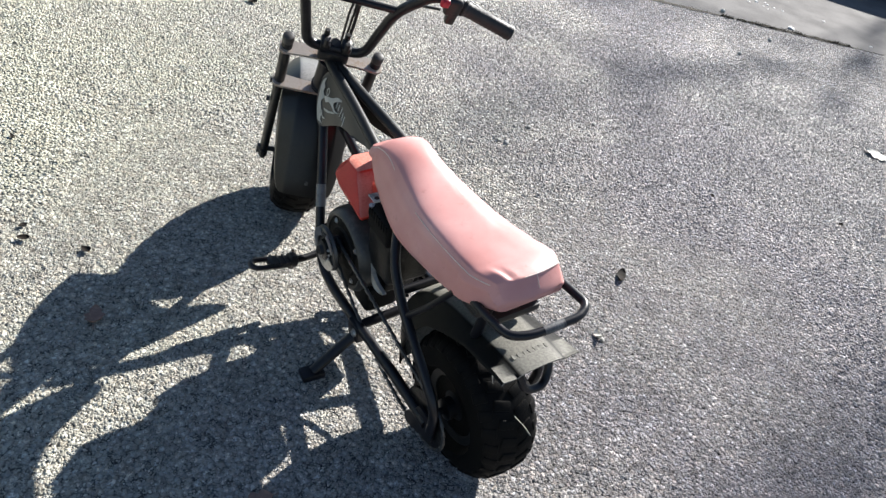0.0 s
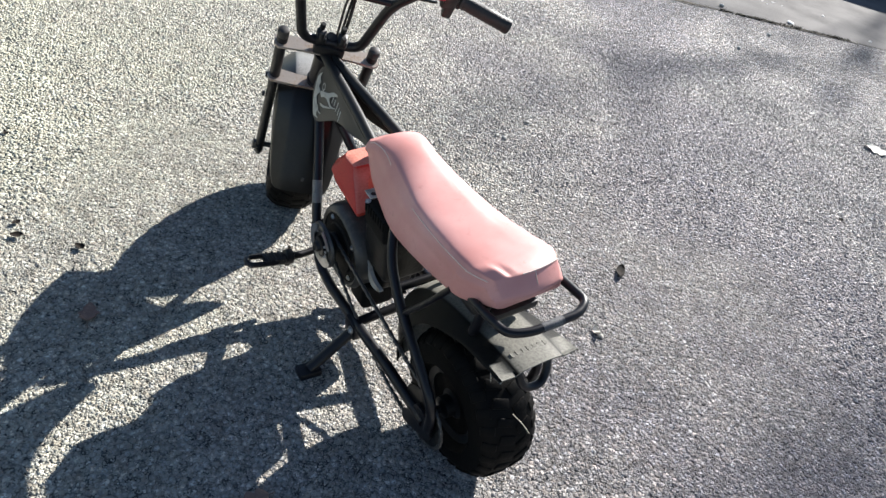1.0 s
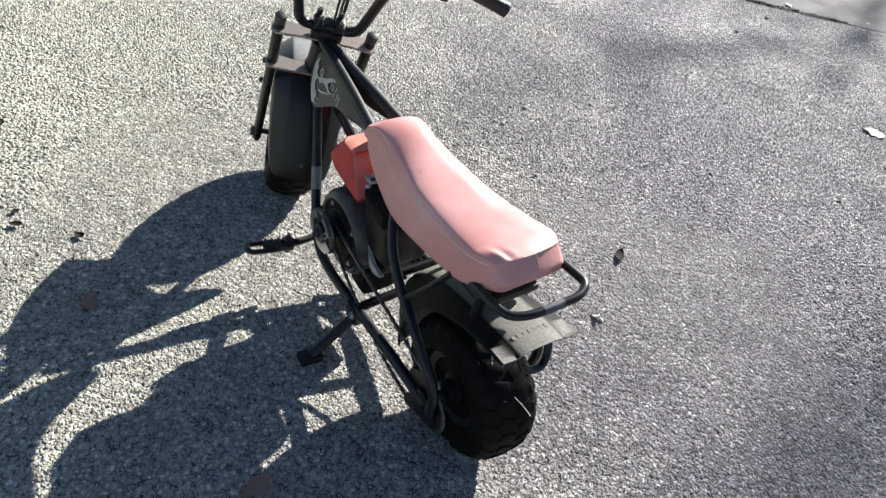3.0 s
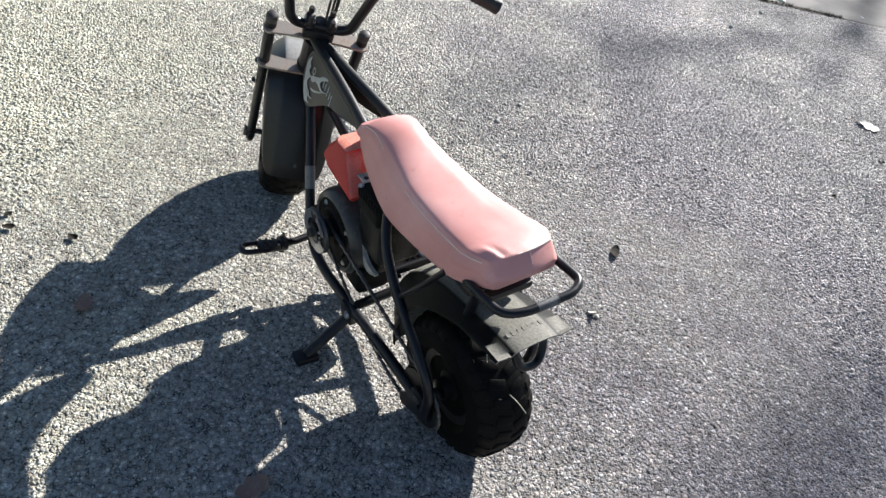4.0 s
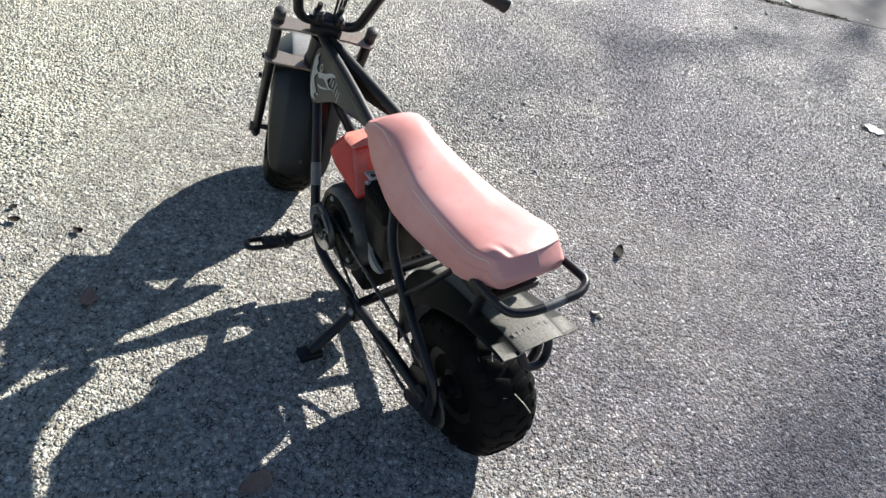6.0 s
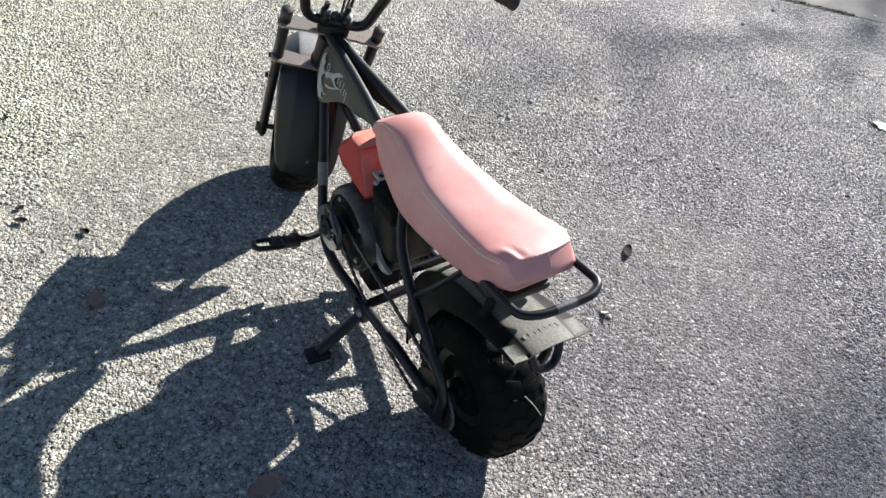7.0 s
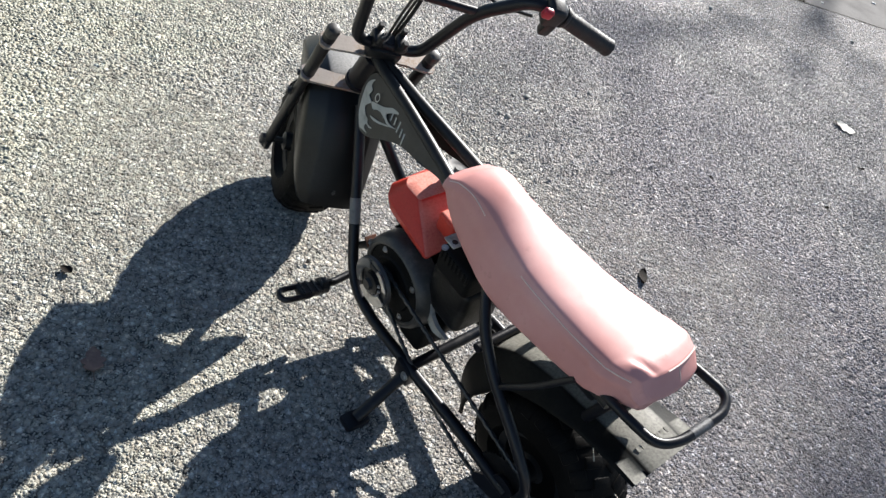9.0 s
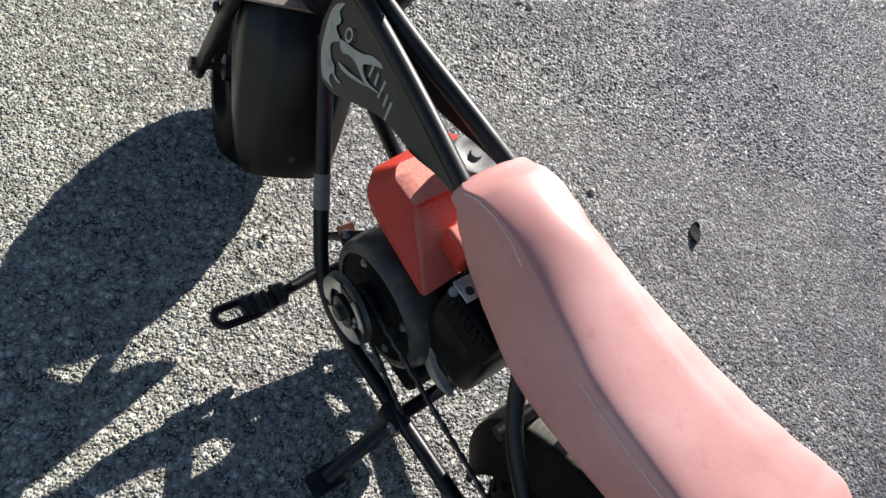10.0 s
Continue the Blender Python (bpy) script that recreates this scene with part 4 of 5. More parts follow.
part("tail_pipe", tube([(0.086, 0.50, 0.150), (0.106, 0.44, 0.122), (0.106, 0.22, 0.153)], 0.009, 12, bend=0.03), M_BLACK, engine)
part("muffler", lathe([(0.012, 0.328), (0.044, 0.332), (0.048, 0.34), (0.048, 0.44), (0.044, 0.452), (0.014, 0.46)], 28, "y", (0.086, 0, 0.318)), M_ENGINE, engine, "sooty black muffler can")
part("crankcase", join(box((0.125, 0.060, 0.085), (0.010, 0.405, 0.182), 0.012, 3), box((0.085, 0.075, 0.075), (-0.050, 0.385, 0.188), 0.012, 3)), M_SHADE_BLACK, engine)
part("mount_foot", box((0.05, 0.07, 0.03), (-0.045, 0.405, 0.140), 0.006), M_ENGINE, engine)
part("cylinder_head", join(box((0.086, 0.080, 0.048), (0.036, 0.580, 0.330), 0.008, 2), *[box((0.094, 0.004, 0.054), (0.036, 0.552 + 0.012 * k, 0.330), 0.001, 1) for k in range(6)]), M_SHADE_BLACK, engine, "black finned cylinder head")
part("tank_mount", box((0.10, 0.130, 0.050), (0.005, 0.505, 0.362), 0.008, 2), M_SHADE_BLACK, engine)
part("rusty_tab", box((0.030, 0.034, 0.004), (-0.056, 0.607, 0.228), 0.001, 1, Matrix.Rotation(radians(38), 4, "X")), M_RUST, engine, "rusty steel tab")
bolt(Vector((-0.060, 0.606, 0.232)), (-0.3, 0.3, 1), 0.006, 0.007, M_STEEL, engine)
bolt(Vector((-0.046, 0.616, 0.222)), (-0.3, 0.3, 1), 0.005, 0.006, M_RUST, engine)
part("engine_bracket", plate([(0.638, 0.208), (0.634, 0.190), (0.590, 0.222), (0.560, 0.262), (0.566, 0.276), (0.602, 0.246)], -0.0015, 0.0015, 0.0006, to3=lambda a, b, h: (-0.086 + (0.638 - a) * 0.85 + h, a, b)), M_BLACK, engine)

# fuel tank: a moulded box with a flat top, a sloping back and soft edges
def tank_ring(corners, height, r):
    """Closed outline with rounded corners; height is a function of y."""
    n = len(corners)
    out = []
    for k in range(n):
        a, b, c = Vector(corners[k - 1]), Vector(corners[k]), Vector(corners[(k + 1) % n])
        p, q = b + (a - b).normalized() * r, b + (c - b).normalized() * r
        for i in range(5):
            s = i / 4
            v = p * (1 - s) ** 2 + b * 2 * s * (1 - s) + q * s * s
            out.append((v.x, v.y, height(v.y)))
    return out


T_LOW = [(-0.090, 0.407), (-0.080, 0.552), (-0.056, 0.586), (0.078, 0.600), (0.094, 0.570), (0.096, 0.426)]
T_BELT = [(-0.094, 0.403), (-0.085, 0.562), (-0.055, 0.592), (0.078, 0.606), (0.096, 0.576), (0.098, 0.421)]
T_TOP = [(-0.059, 0.498), (-0.060, 0.548), (-0.044, 0.566), (0.070, 0.566), (0.086, 0.550), (0.086, 0.498)]


def belt(y):
    """The moulded edge round the tank climbs towards the front."""
    return 0.409 + 0.018 * min(1.0, max(0.0, (y - 0.403) / 0.165))


def between(a, b, u, k=1.0):
    pts = [(p[0] * (1 - u) + q[0] * u, p[1] * (1 - u) + q[1] * u) for p, q in zip(a, b)]
    cx, cy = sum(p[0] for p in pts) / len(pts), sum(p[1] for p in pts) / len(pts)
    return [(cx + (x - cx) * k, cy + (y - cy) * k) for x, y in pts]


rings = [tank_ring(between(T_LOW, T_LOW, 0, 0.90), lambda y: 0.3945, 0.008), tank_ring(between(T_LOW, T_LOW, 0, 0.98), lambda y: 0.3955, 0.008), tank_ring(T_LOW, lambda y: 0.399, 0.009),
         tank_ring(between(T_LOW, T_BELT, 0.97), lambda y: 0.399 + (belt(y) - 0.399) * 0.92, 0.009), tank_ring(T_BELT, belt, 0.009)]
rings += [tank_ring(between(T_BELT, T_TOP, u), lambda y, u=u: belt(y) + (0.4605 - belt(y)) * u, 0.009) for u in (0.04, 0.2, 0.4, 0.6, 0.8, 0.97)]
rings += [tank_ring(between(T_TOP, T_TOP, 0, 0.985), lambda y: 0.4625, 0.008), tank_ring(between(T_TOP, T_TOP, 0, 0.95), lambda y: 0.4640, 0.008), tank_ring(between(T_TOP, T_TOP, 0, 0.6), lambda y: 0.4645, 0.006)]
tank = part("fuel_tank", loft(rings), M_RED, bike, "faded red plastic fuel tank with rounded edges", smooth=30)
part("tank_cap", lathe([(0.028, 0.462), (0.028, 0.484), (0.034, 0.486), (0.035, 0.500), (0.031, 0.505), (0.024, 0.5055), (0.020, 0.503), (0.009, 0.503), (0.007, 0.507), (0.0, 0.507)], 28, "z", (0.039, 0.513, 0)), M_FILLER, tank, "grey filler cap")
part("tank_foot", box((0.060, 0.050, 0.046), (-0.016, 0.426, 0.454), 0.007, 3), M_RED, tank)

# foot peg and kickstand
for s in (-1, 1):
    mirror = Matrix.Diagonal((-s, 1, 1, 1))
    peg = part("foot_peg", moved(tube([(-0.100, 0.606, 0.140), (-0.150, 0.599, 0.143), (-0.205, 0.592, 0.158)], 0.0095, 12, bend=0), mirror), M_FRAME, bike, "black folding foot peg")
    loop = tube([(-0.208, 0.582, 0.158), (-0.224, 0.574, 0.162), (-0.286, 0.574, 0.177), (-0.294, 0.588, 0.180), (-0.286, 0.603, 0.178), (-0.224, 0.606, 0.163), (-0.208, 0.600, 0.159)], 0.0068, 8, bend=0.010)
    part("peg_loop", moved(loop, mirror), M_FRAME, peg)
    tread = box((0.056, 0.034, 0.018), (-0.222, 0.590, 0.1622), 0.004, 2, Matrix.Rotation(radians(14), 4, "Y"))
    part("peg_tread", moved(tread, mirror), M_BLACK, peg)
    for dx in (-0.016, 0.0, 0.016):
        cleat = box((0.005, 0.037, 0.007), (-0.222 + dx, 0.590, 0.1715 - dx * 0.25), 0.0015, 1, Matrix.Rotation(radians(14), 4, "Y"))
        part("peg_cleat", moved(cleat, mirror), M_BLACK, peg)
    collar = join(lathe([(0.013, -0.012), (0.019, -0.009), (0.019, 0.009), (0.013, 0.012)], 16, centre=(0, 0, 0)), box((0.016, 0.020, 0.044), (0, 0, -0.002), 0.004))
    part("peg_collar", moved(moved(collar, pose(-0.184, 0.5945, 0.152, 0, 14, 0)), mirror), M_BLACK, peg)
stand = part("kickstand", tube([(-0.112, 0.329, 0.124), (-0.170, 0.325, 0.086), (-0.240, 0.318, 0.043)], 0.0135, 12), M_FRAME, bike, "black kickstand holding up the bike")
part("stand_foot", box((0.058, 0.040, 0.020), (-0.243, 0.318, 0.0380), 0.006, 2, Matrix.Rotation(radians(6), 4, "Y")), M_FRAME, stand)
part("stand_bracket", box((0.026, 0.050, 0.050), (-0.122, 0.332, 0.126), 0.006), M_FRAME, stand)
bolt(Vector((-0.136, 0.318, 0.134)), (-1, 0, 0.2), 0.007, 0.006, M_STEEL, stand)


# ---- weedy joint between chip-seal and slab ----
rng = random.Random(11)
bm = bmesh.new()
prev = None
for i in range(461):
    u = i / 460
    p = JA + (JB - JA) * u
    # wide silted stretch, an open crack, and a hairline elsewhere
    w = 0.003 + 0.050 * max(0.0, 1 - abs(u - 0.45) / 0.042) ** 0.5 + 0.040 * max(0.0, 1 - abs(u - 0.5205) / 0.0225) ** 0.45
    w *= max(0.15, 1.0 + 0.9 * noise.noise(Vector((i * 0.31, 1.7, 0))))
    p = p + jn * 0.025 * noise.noise(Vector((i * 0.11, 5.7, 0)))
    a, b = bm.verts.new((p - jn * w).to_tuple()[:2] + (0.0035,)), bm.verts.new((p + jn * w).to_tuple()[:2] + (0.0045,))
    if prev:
        bm.faces.new((prev[0], a, b, prev[1]))
    prev = (a, b)
joint = part("joint_dirt", bm, M_DIRT)
tagged(joint, "dark dirt and grit filling the slab joint", "dirt", kind="structure")


def blades(name, spots, mat, label):
    verts, faces = [], []
    for (x, y, h, lean, az, w) in spots:
        d = Vector((math.cos(az), math.sin(az), 0))
        n = Vector((-d.y, d.x, 0))
        base = Vector((x, y, 0.002))
        k = len(verts)
        for u, ww in ((0, 1.0), (0.5, 0.8), (1.0, 0.1)):
            c = base + d * lean * h * u * u + Vector((0, 0, h * u * (1 - 0.3 * lean * u)))
            verts += [tuple(c - n * w * ww), tuple(c + n * w * ww)]
        faces += [(k, k + 1, k + 3, k + 2), (k + 2, k + 3, k + 5, k + 4)]
    me = bpy.data.meshes.new(name)
    me.from_pydata(verts, [], faces)
    me.materials.append(mat)
    ob = new(name, me)
    return tagged(ob, label, "weeds", kind="stuff")


spots = []
for i in range(700):
    u = rng.choice((rng.gauss(0.445, 0.012), rng.gauss(0.43, 0.02), rng.gauss(0.50, 0.03), rng.uniform(0.30, 0.95)))
    near = u < 0.47
    p = JA + (JB - JA) * u + jn * rng.gauss(0.015, 0.05 if near else 0.025)
    spots.append((p.x, p.y, rng.uniform(0.012, 0.045) if near else rng.uniform(0.005, 0.016), rng.uniform(0.3, 1.5), rng.uniform(0, 6.28), rng.uniform(0.001, 0.003)))
blades("weeds", spots, M_WEED, "short dry weeds growing along the slab joint")

M_TUFT = surface("withered_tuft", (0.035, 0.032, 0.020), (0.10, 0.085, 0.05), specular=0.1, rough=(0.8, 0.95), scale=20.0, grain=300.0)
spots = []
for i in range(900):
    u = rng.uniform(0.4915, 0.5425)
    p = JA + (JB - JA) * u + jn * rng.gauss(0.0, 0.018)
    tall = 0.45 + 0.55 * max(0.0, noise.noise(Vector((u * 260, 2.2, 0))) + 0.5)
    spots.append((p.x, p.y, rng.uniform(0.012, 0.036) * tall, rng.uniform(0.3, 1.2), rng.uniform(0, 6.28), rng.uniform(0.0012, 0.003)))
blades("crack_weeds", spots, M_TUFT, "dark withered weeds filling the open crack")

# ---- small things lying on the paving ----
def leaf(p, size, az, mat, label, curl=0.35, lobes=0, seed=1, wide=0.34):
    """A dry leaf: a midrib with a curled, uneven blade."""
    r = random.Random(seed)
    rows = 12
    rings = []
    for i in range(rows + 1):
        u = i / rows
        w = math.sin(math.pi * u ** 0.8) ** 0.8 * wide
        if lobes:
            w *= 0.65 + 0.45 * abs(math.sin(math.pi * lobes * u))
        w = (w + 0.012) * size
        y = (u - 0.5) * size
        lift = curl * size * (0.25 * (2 * u - 1) ** 2)
        ring = []
        for k in range(-3, 4):
            v = k / 3
            z = 0.006 + lift + curl * size * 0.30 * v * v * (0.6 + 0.4 * math.sin(5 * u + seed)) + r.uniform(-0.01, 0.01) * size
            ring.append((w * v, y, z))
        rings.append(ring + [(x, yy, z - 0.0012) for x, yy, z in ring[::-1]])
    bm = loft(rings)
    ob = part("leaf", moved(bm, pose(p[0], p[1], 0.0, 0, 0, az)), mat)
    stem = tube([(0, -0.5 * size, 0.008), (0.01 * size, -0.62 * size, 0.006), (0.03 * size, -0.72 * size, 0.004)], 0.0009, 6, bend=0)
    part("stem", moved(stem, pose(p[0], p[1], 0.0, 0, 0, az)), mat, ob)
    return tagged(ob, label, "leaf")


leaf((0.954, 2.009), 0.075, 165, M_LEAF_DARK, "curled dark brown dry leaf lying on the paving", 0.28, 0, 3, 0.19)
leaf((2.645, 3.675), 0.125, 52, M_LEAF_PALE, "pale bleached lobed leaf lying on the paving", 0.22, 3, 4, 0.46)
leaf((-0.751, 1.552), 0.030, 110, M_LEAF_DARK, "tiny dark dry leaf lying on sunlit paving", 0.6, 0, 5)
leaf((-0.594, 1.562), 0.030, 70, M_LEAF_DARK, "tiny dark dry leaf beside the bike's shadow", 0.6, 0, 6)
leaf((-0.463, 1.347), 0.062, 20, M_LEAF, "brown dry leaf in the bike's shadow", 0.4, 3, 7)
leaf((0.048, 0.962), 0.070, 130, M_LEAF, "large brown dry leaf in the bike's shadow", 0.2, 3, 8)
leaf((0.666, 2.073), 0.022, 80, M_LEAF, "tiny tan leaf scrap lying on the paving", 0.5, 0, 12)
for x, y, size, az, seed in ((-0.787, 3.571, 0.060, 80, 13), (-1.247, 2.205, 0.028, 95, 14), (-1.033, 1.982, 0.020, 60, 15), (-0.857, 1.551, 0.020, 85, 16), (-0.780, 1.600, 0.022, 150, 17),
                             (1.458, 2.735, 0.022, 30, 18), (2.057, 2.763, 0.026, 120, 19), (2.516, 3.241, 0.030, 75, 20), (-0.088, 1.749, 0.014, 20, 21)):
    leaf((x, y), size, az, M_LEAF_DARK, "tiny dark scrap of dry leaf on sunlit paving", 0.5, 0, seed)
leaf((0.838, 1.690), 0.034, 200, M_LEAF_PALE, "small folded pale leaf beside the rear wheel", 0.9, 0, 9)


def pebble(p, size, mat, seed, label="loose grey pebble lying on the paving", group="loose pebbles", flat=0.7):
    r = random.Random(seed)
    bm = bmesh.new()
    bmesh.ops.create_icosphere(bm, subdivisions=2, radius=size / 2)
    for v in bm.verts:
        v.co *= 1 + 0.35 * noise.noise(v.co / size * 2.2 + Vector((seed, 0, 0)))
        v.co.z *= flat
    lowest = min(v.co.z for v in bm.verts)
    ob = part("pebble", moved(bm, pose(p[0], p[1], -lowest - 0.001, 0, 0, r.uniform(0, 360))), mat, smooth=30)
    return tagged(ob, label, "pebble", group)


M_PEBBLE = surface("pebble_stone", (0.50, 0.48, 0.44), (0.30, 0.28, 0.25), rough=(0.7, 0.9), scale=80.0, grain=500.0)
for i, (x, y, d) in enumerate(((0.852, 1.678, 0.016), (0.650, 2.948, 0.022), (0.585, 2.925, 0.018), (0.516, 2.757, 0.020), (0.548, 2.748, 0.022), (0.971, 3.15, 0.020), (0.666, 2.071, 0.018),
                               (2.12, 2.10, 0.018), (2.2, 4.9, 0.03), (2.6, 5.45, 0.03), (2.35, 5.95, 0.04), (3.6, 5.3, 0.03))):
    pebble((x, y), d, M_PEBBLE, i + 2)

M_CHALK = surface("white_stone", (0.86, 0.85, 0.82), (0.6, 0.58, 0.54), rough=(0.7, 0.9), scale=80.0, grain=500.0)
rng = random.Random(31)
for x, y, d in ((2.97, 6.00, 0.060), (4.28, 6.72, 0.035), (4.68, 6.79, 0.040), (4.83, 6.56, 0.035), (3.74, 6.12, 0.030), (3.5, 6.6, 0.03)):
    pebble((x, y), d, M_CHALK, int(x * 10), "white stone chip lying along the slab joint", "white stone chips", 0.35)
for k in range(10):
    pebble((2.94 + rng.gauss(0, 0.16), 6.60 + rng.gauss(0, 0.07)), rng.uniform(0.018, 0.036), M_CHALK, 50 + k, "white stone chip lying on the worn slab", "white stone chips", 0.35)

# ---- parked car beyond the slab's near edge ----
M_CARPAINT = surface("white_car_paint", (0.78, 0.79, 0.80), (0.66, 0.66, 0.65), rough=(0.18, 0.35), scale=3.0, grain=120.0, bump=0.02, coat=0.5)
M_CARBLACK = surface("black_car_plastic", (0.018, 0.018, 0.022), (0.05, 0.05, 0.05), rough=(0.35, 0.6), scale=8.0)
M_GLASS, nt, b = mat_new("car_glass")
b.inputs["Base Color"].default_value = (0.02, 0.025, 0.03, 1)
b.inputs["Roughness"].default_value = 0.05
b.inputs["Transmission Weight"].default_value = 0.3
M_LAMP = surface("lamp_lens", (0.55, 0.56, 0.55), (0.4, 0.4, 0.38), rough=(0.1, 0.25), scale=20.0, coat=0.5)

def car_ring(y, w, zlo, zhi, tuck=0.06):
    pts = [(-w + tuck, zlo), (-w + 0.02, zlo + 0.08), (-w, (zlo + zhi) * 0.5), (-w + 0.03, zhi - 0.06), (-w + 0.12, zhi), (-w * 0.4, zhi + 0.03)]
    ring = pts + [(-x, z) for x, z in pts[::-1]]
    return [(x, y, z) for x, z in curve2(ring, 4, True)]


def intake(car, paint, x0, x1, z0, z1, y):
    """A dark trapezoid opening with a white rim and a lamp inside."""
    outline = curve2([(x0, z0 + 0.03), (x0 + 0.04, z0), (x1 - 0.04, z0), (x1, z0 + 0.03), (x1 - 0.03, z1), (x0 + 0.05, z1)], 3, True)
    cx, cz = (x0 + x1) / 2, (z0 + z1) / 2
    hole = part("bumper_intake", plate(outline, y, y + 0.012, to3=lambda a, b2, h: (a, h - 0.10 * abs(a) ** 2, b2)), M_CARBLACK, car, "dark bumper intake")
    rim_v = []
    bm2 = bmesh.new()
    o = [bm2.verts.new((cx + (a - cx) * 1.10, y + 0.022 - 0.10 * abs(a) ** 2, cz + (b2 - cz) * 1.24)) for a, b2 in outline]
    i2 = [bm2.verts.new((a, y + 0.026 - 0.10 * abs(a) ** 2, b2)) for a, b2 in outline]
    i3 = [bm2.verts.new((a, y + 0.002 - 0.10 * abs(a) ** 2, b2)) for a, b2 in outline]
    o3 = [bm2.verts.new((cx + (a - cx) * 1.16, y - 0.01 - 0.10 * abs(a) ** 2, cz + (b2 - cz) * 1.24)) for a, b2 in outline]
    n2 = len(o)
    for k2 in range(n2):
        j = (k2 + 1) % n2
        bm2.faces.new((o[k2], o[j], i2[j], i2[k2]))
        bm2.faces.new((i2[k2], i2[j], i3[j], i3[k2]))
        bm2.faces.new((o3[k2], o3[j], o[j], o[k2]))
    part("intake_rim", bm2, paint, hole)
    lamp = lathe([(0.0, 0.035), (0.05, 0.030), (0.06, 0.018), (0.06, 0.0)], 24, "y", (cx, y - 0.10 * cx ** 2, cz))
    part("fog_lamp", lamp, M_LAMP, hole, "round pale fog lamp")
    return hole


def build_car(m, label, paint, body_label):
    car = thing("car", m, label, "car", "parked cars")
    rings = [car_ring(y, w, lo, hi) for y, w, lo, hi in ((2.02, 0.60, 0.34, 0.58), (1.98, 0.74, 0.28, 0.66), (1.88, 0.84, 0.25, 0.72), (1.6, 0.89, 0.22, 0.78), (1.0, 0.91, 0.20, 0.86), (0.0, 0.91, 0.20, 0.90),
                                                         (-1.2, 0.91, 0.20, 0.92), (-1.8, 0.88, 0.24, 0.90), (-2.05, 0.76, 0.32, 0.84))]
    body = part("body", loft(rings), paint, car, body_label, smooth=50)
    cab = [[(x, y, z) for x, z in curve2([(-w, lo), (-w + 0.03, (lo + hi) / 2), (-w + 0.16, hi), (w - 0.16, hi), (w - 0.03, (lo + hi) / 2), (w, lo)], 4, False)] for y, w, lo, hi in
           ((0.95, 0.70, 0.84, 0.90), (0.35, 0.80, 0.86, 1.34), (-0.2, 0.82, 0.88, 1.44), (-1.0, 0.82, 0.88, 1.42), (-1.75, 0.74, 0.86, 0.98))]
    part("cabin", loft(cab), M_GLASS, car, "dark glass cabin")
    part("roof", loft([[(x, y, z + 0.012) for x, z in curve2([(-w + 0.14, hi - 0.03), (-w + 0.18, hi), (w - 0.18, hi), (w - 0.14, hi - 0.03)], 4)] + [(x, y, z - 0.01) for x, z in curve2([(-w + 0.14, hi - 0.03), (-w + 0.18, hi), (w - 0.18, hi), (w - 0.14, hi - 0.03)], 4)[::-1]]
                       for y, w, hi in ((0.30, 0.80, 1.34), (-0.2, 0.82, 1.44), (-1.0, 0.82, 1.42), (-1.15, 0.81, 1.38))]), paint, car)
    # dark chin under the bumper
    part("chin", loft([[(x, y, z) for x, z in ((-w, 0.16), (-w, hi), (w, hi), (w, 0.16))] for y, w, hi in ((1.99, 0.62, 0.30), (1.90, 0.78, 0.29), (1.4, 0.86, 0.26), (-1.7, 0.84, 0.26), (-1.95, 0.74, 0.36))]), M_CARBLACK, car, "black underside")


    intake(car, paint, -0.76, -0.20, 0.31, 0.56, 2.045)
    intake(car, paint, 0.20, 0.76, 0.31, 0.56, 2.045)
    part("grille", plate(curve2([(-0.16, 0.36), (0.16, 0.36), (0.18, 0.50), (-0.18, 0.50)], 3, True), 2.020, 2.034, to3=lambda a, b2, h: (a, h - 0.1 * a * a, b2)), M_CARBLACK, car)
    for s in (-1, 1):
        part("headlight", plate(curve2([(s * 0.45, 0.56), (s * 0.72, 0.58), (s * 0.78, 0.66), (s * 0.50, 0.64)], 4, True), 1.88, 1.985, to3=lambda a, b2, h: (a, h - 0.12 * a * a, b2)), M_LAMP, car)
        for y in (1.25, -1.30):
            t = lathe([(0.18, -0.10), (0.27, -0.105), (0.305, -0.09), (0.318, -0.05), (0.318, 0.05), (0.305, 0.09), (0.27, 0.105), (0.18, 0.10)], 36, centre=(s * 0.82, y, 0.306))
            w = part("wheel", t, M_RUBBER, car, "black tyre")
            part("rim", lathe([(0.0, s * 0.085), (0.06, s * 0.09), (0.17, s * 0.08), (0.185, s * 0.10), (0.185, s * 0.02)], 28, centre=(s * 0.82, y, 0.306)), M_STEEL, w)


M_CARDARK = surface("black_car_paint", (0.012, 0.012, 0.016), (0.025, 0.025, 0.028), rough=(0.15, 0.3), scale=3.0, grain=120.0, bump=0.02, coat=0.5)
build_car(pose(5.03, 10.55, 0.002, 0, 0, 162), "parked white car with dark lower bumper intakes", M_CARPAINT, "white painted bodywork")
build_car(pose(7.02, 10.42, 0.002, 0, 0, 162), "parked black car beside the white one", M_CARDARK, "glossy black bodywork")

# ---- tree up-sun of the paving; its thin crown dapples the ground ----
M_BARK = surface("bark", (0.16, 0.12, 0.09), (0.09, 0.07, 0.05), rough=(0.85, 0.95), scale=6.0, grain=60.0, bump=0.8, dist=0.01)
M_FOLIAGE = surface("foliage", (0.07, 0.10, 0.03), (0.12, 0.10, 0.04), rough=(0.6, 0.8), scale=2.0, grain=40.0)


def under_sun(x, y, h):
    """The point at height h whose shade falls on the paving at (x, y)."""
    return Vector((x + SUN_DIR.x / SUN_DIR.z * h, y + SUN_DIR.y / SUN_DIR.z * h, h))


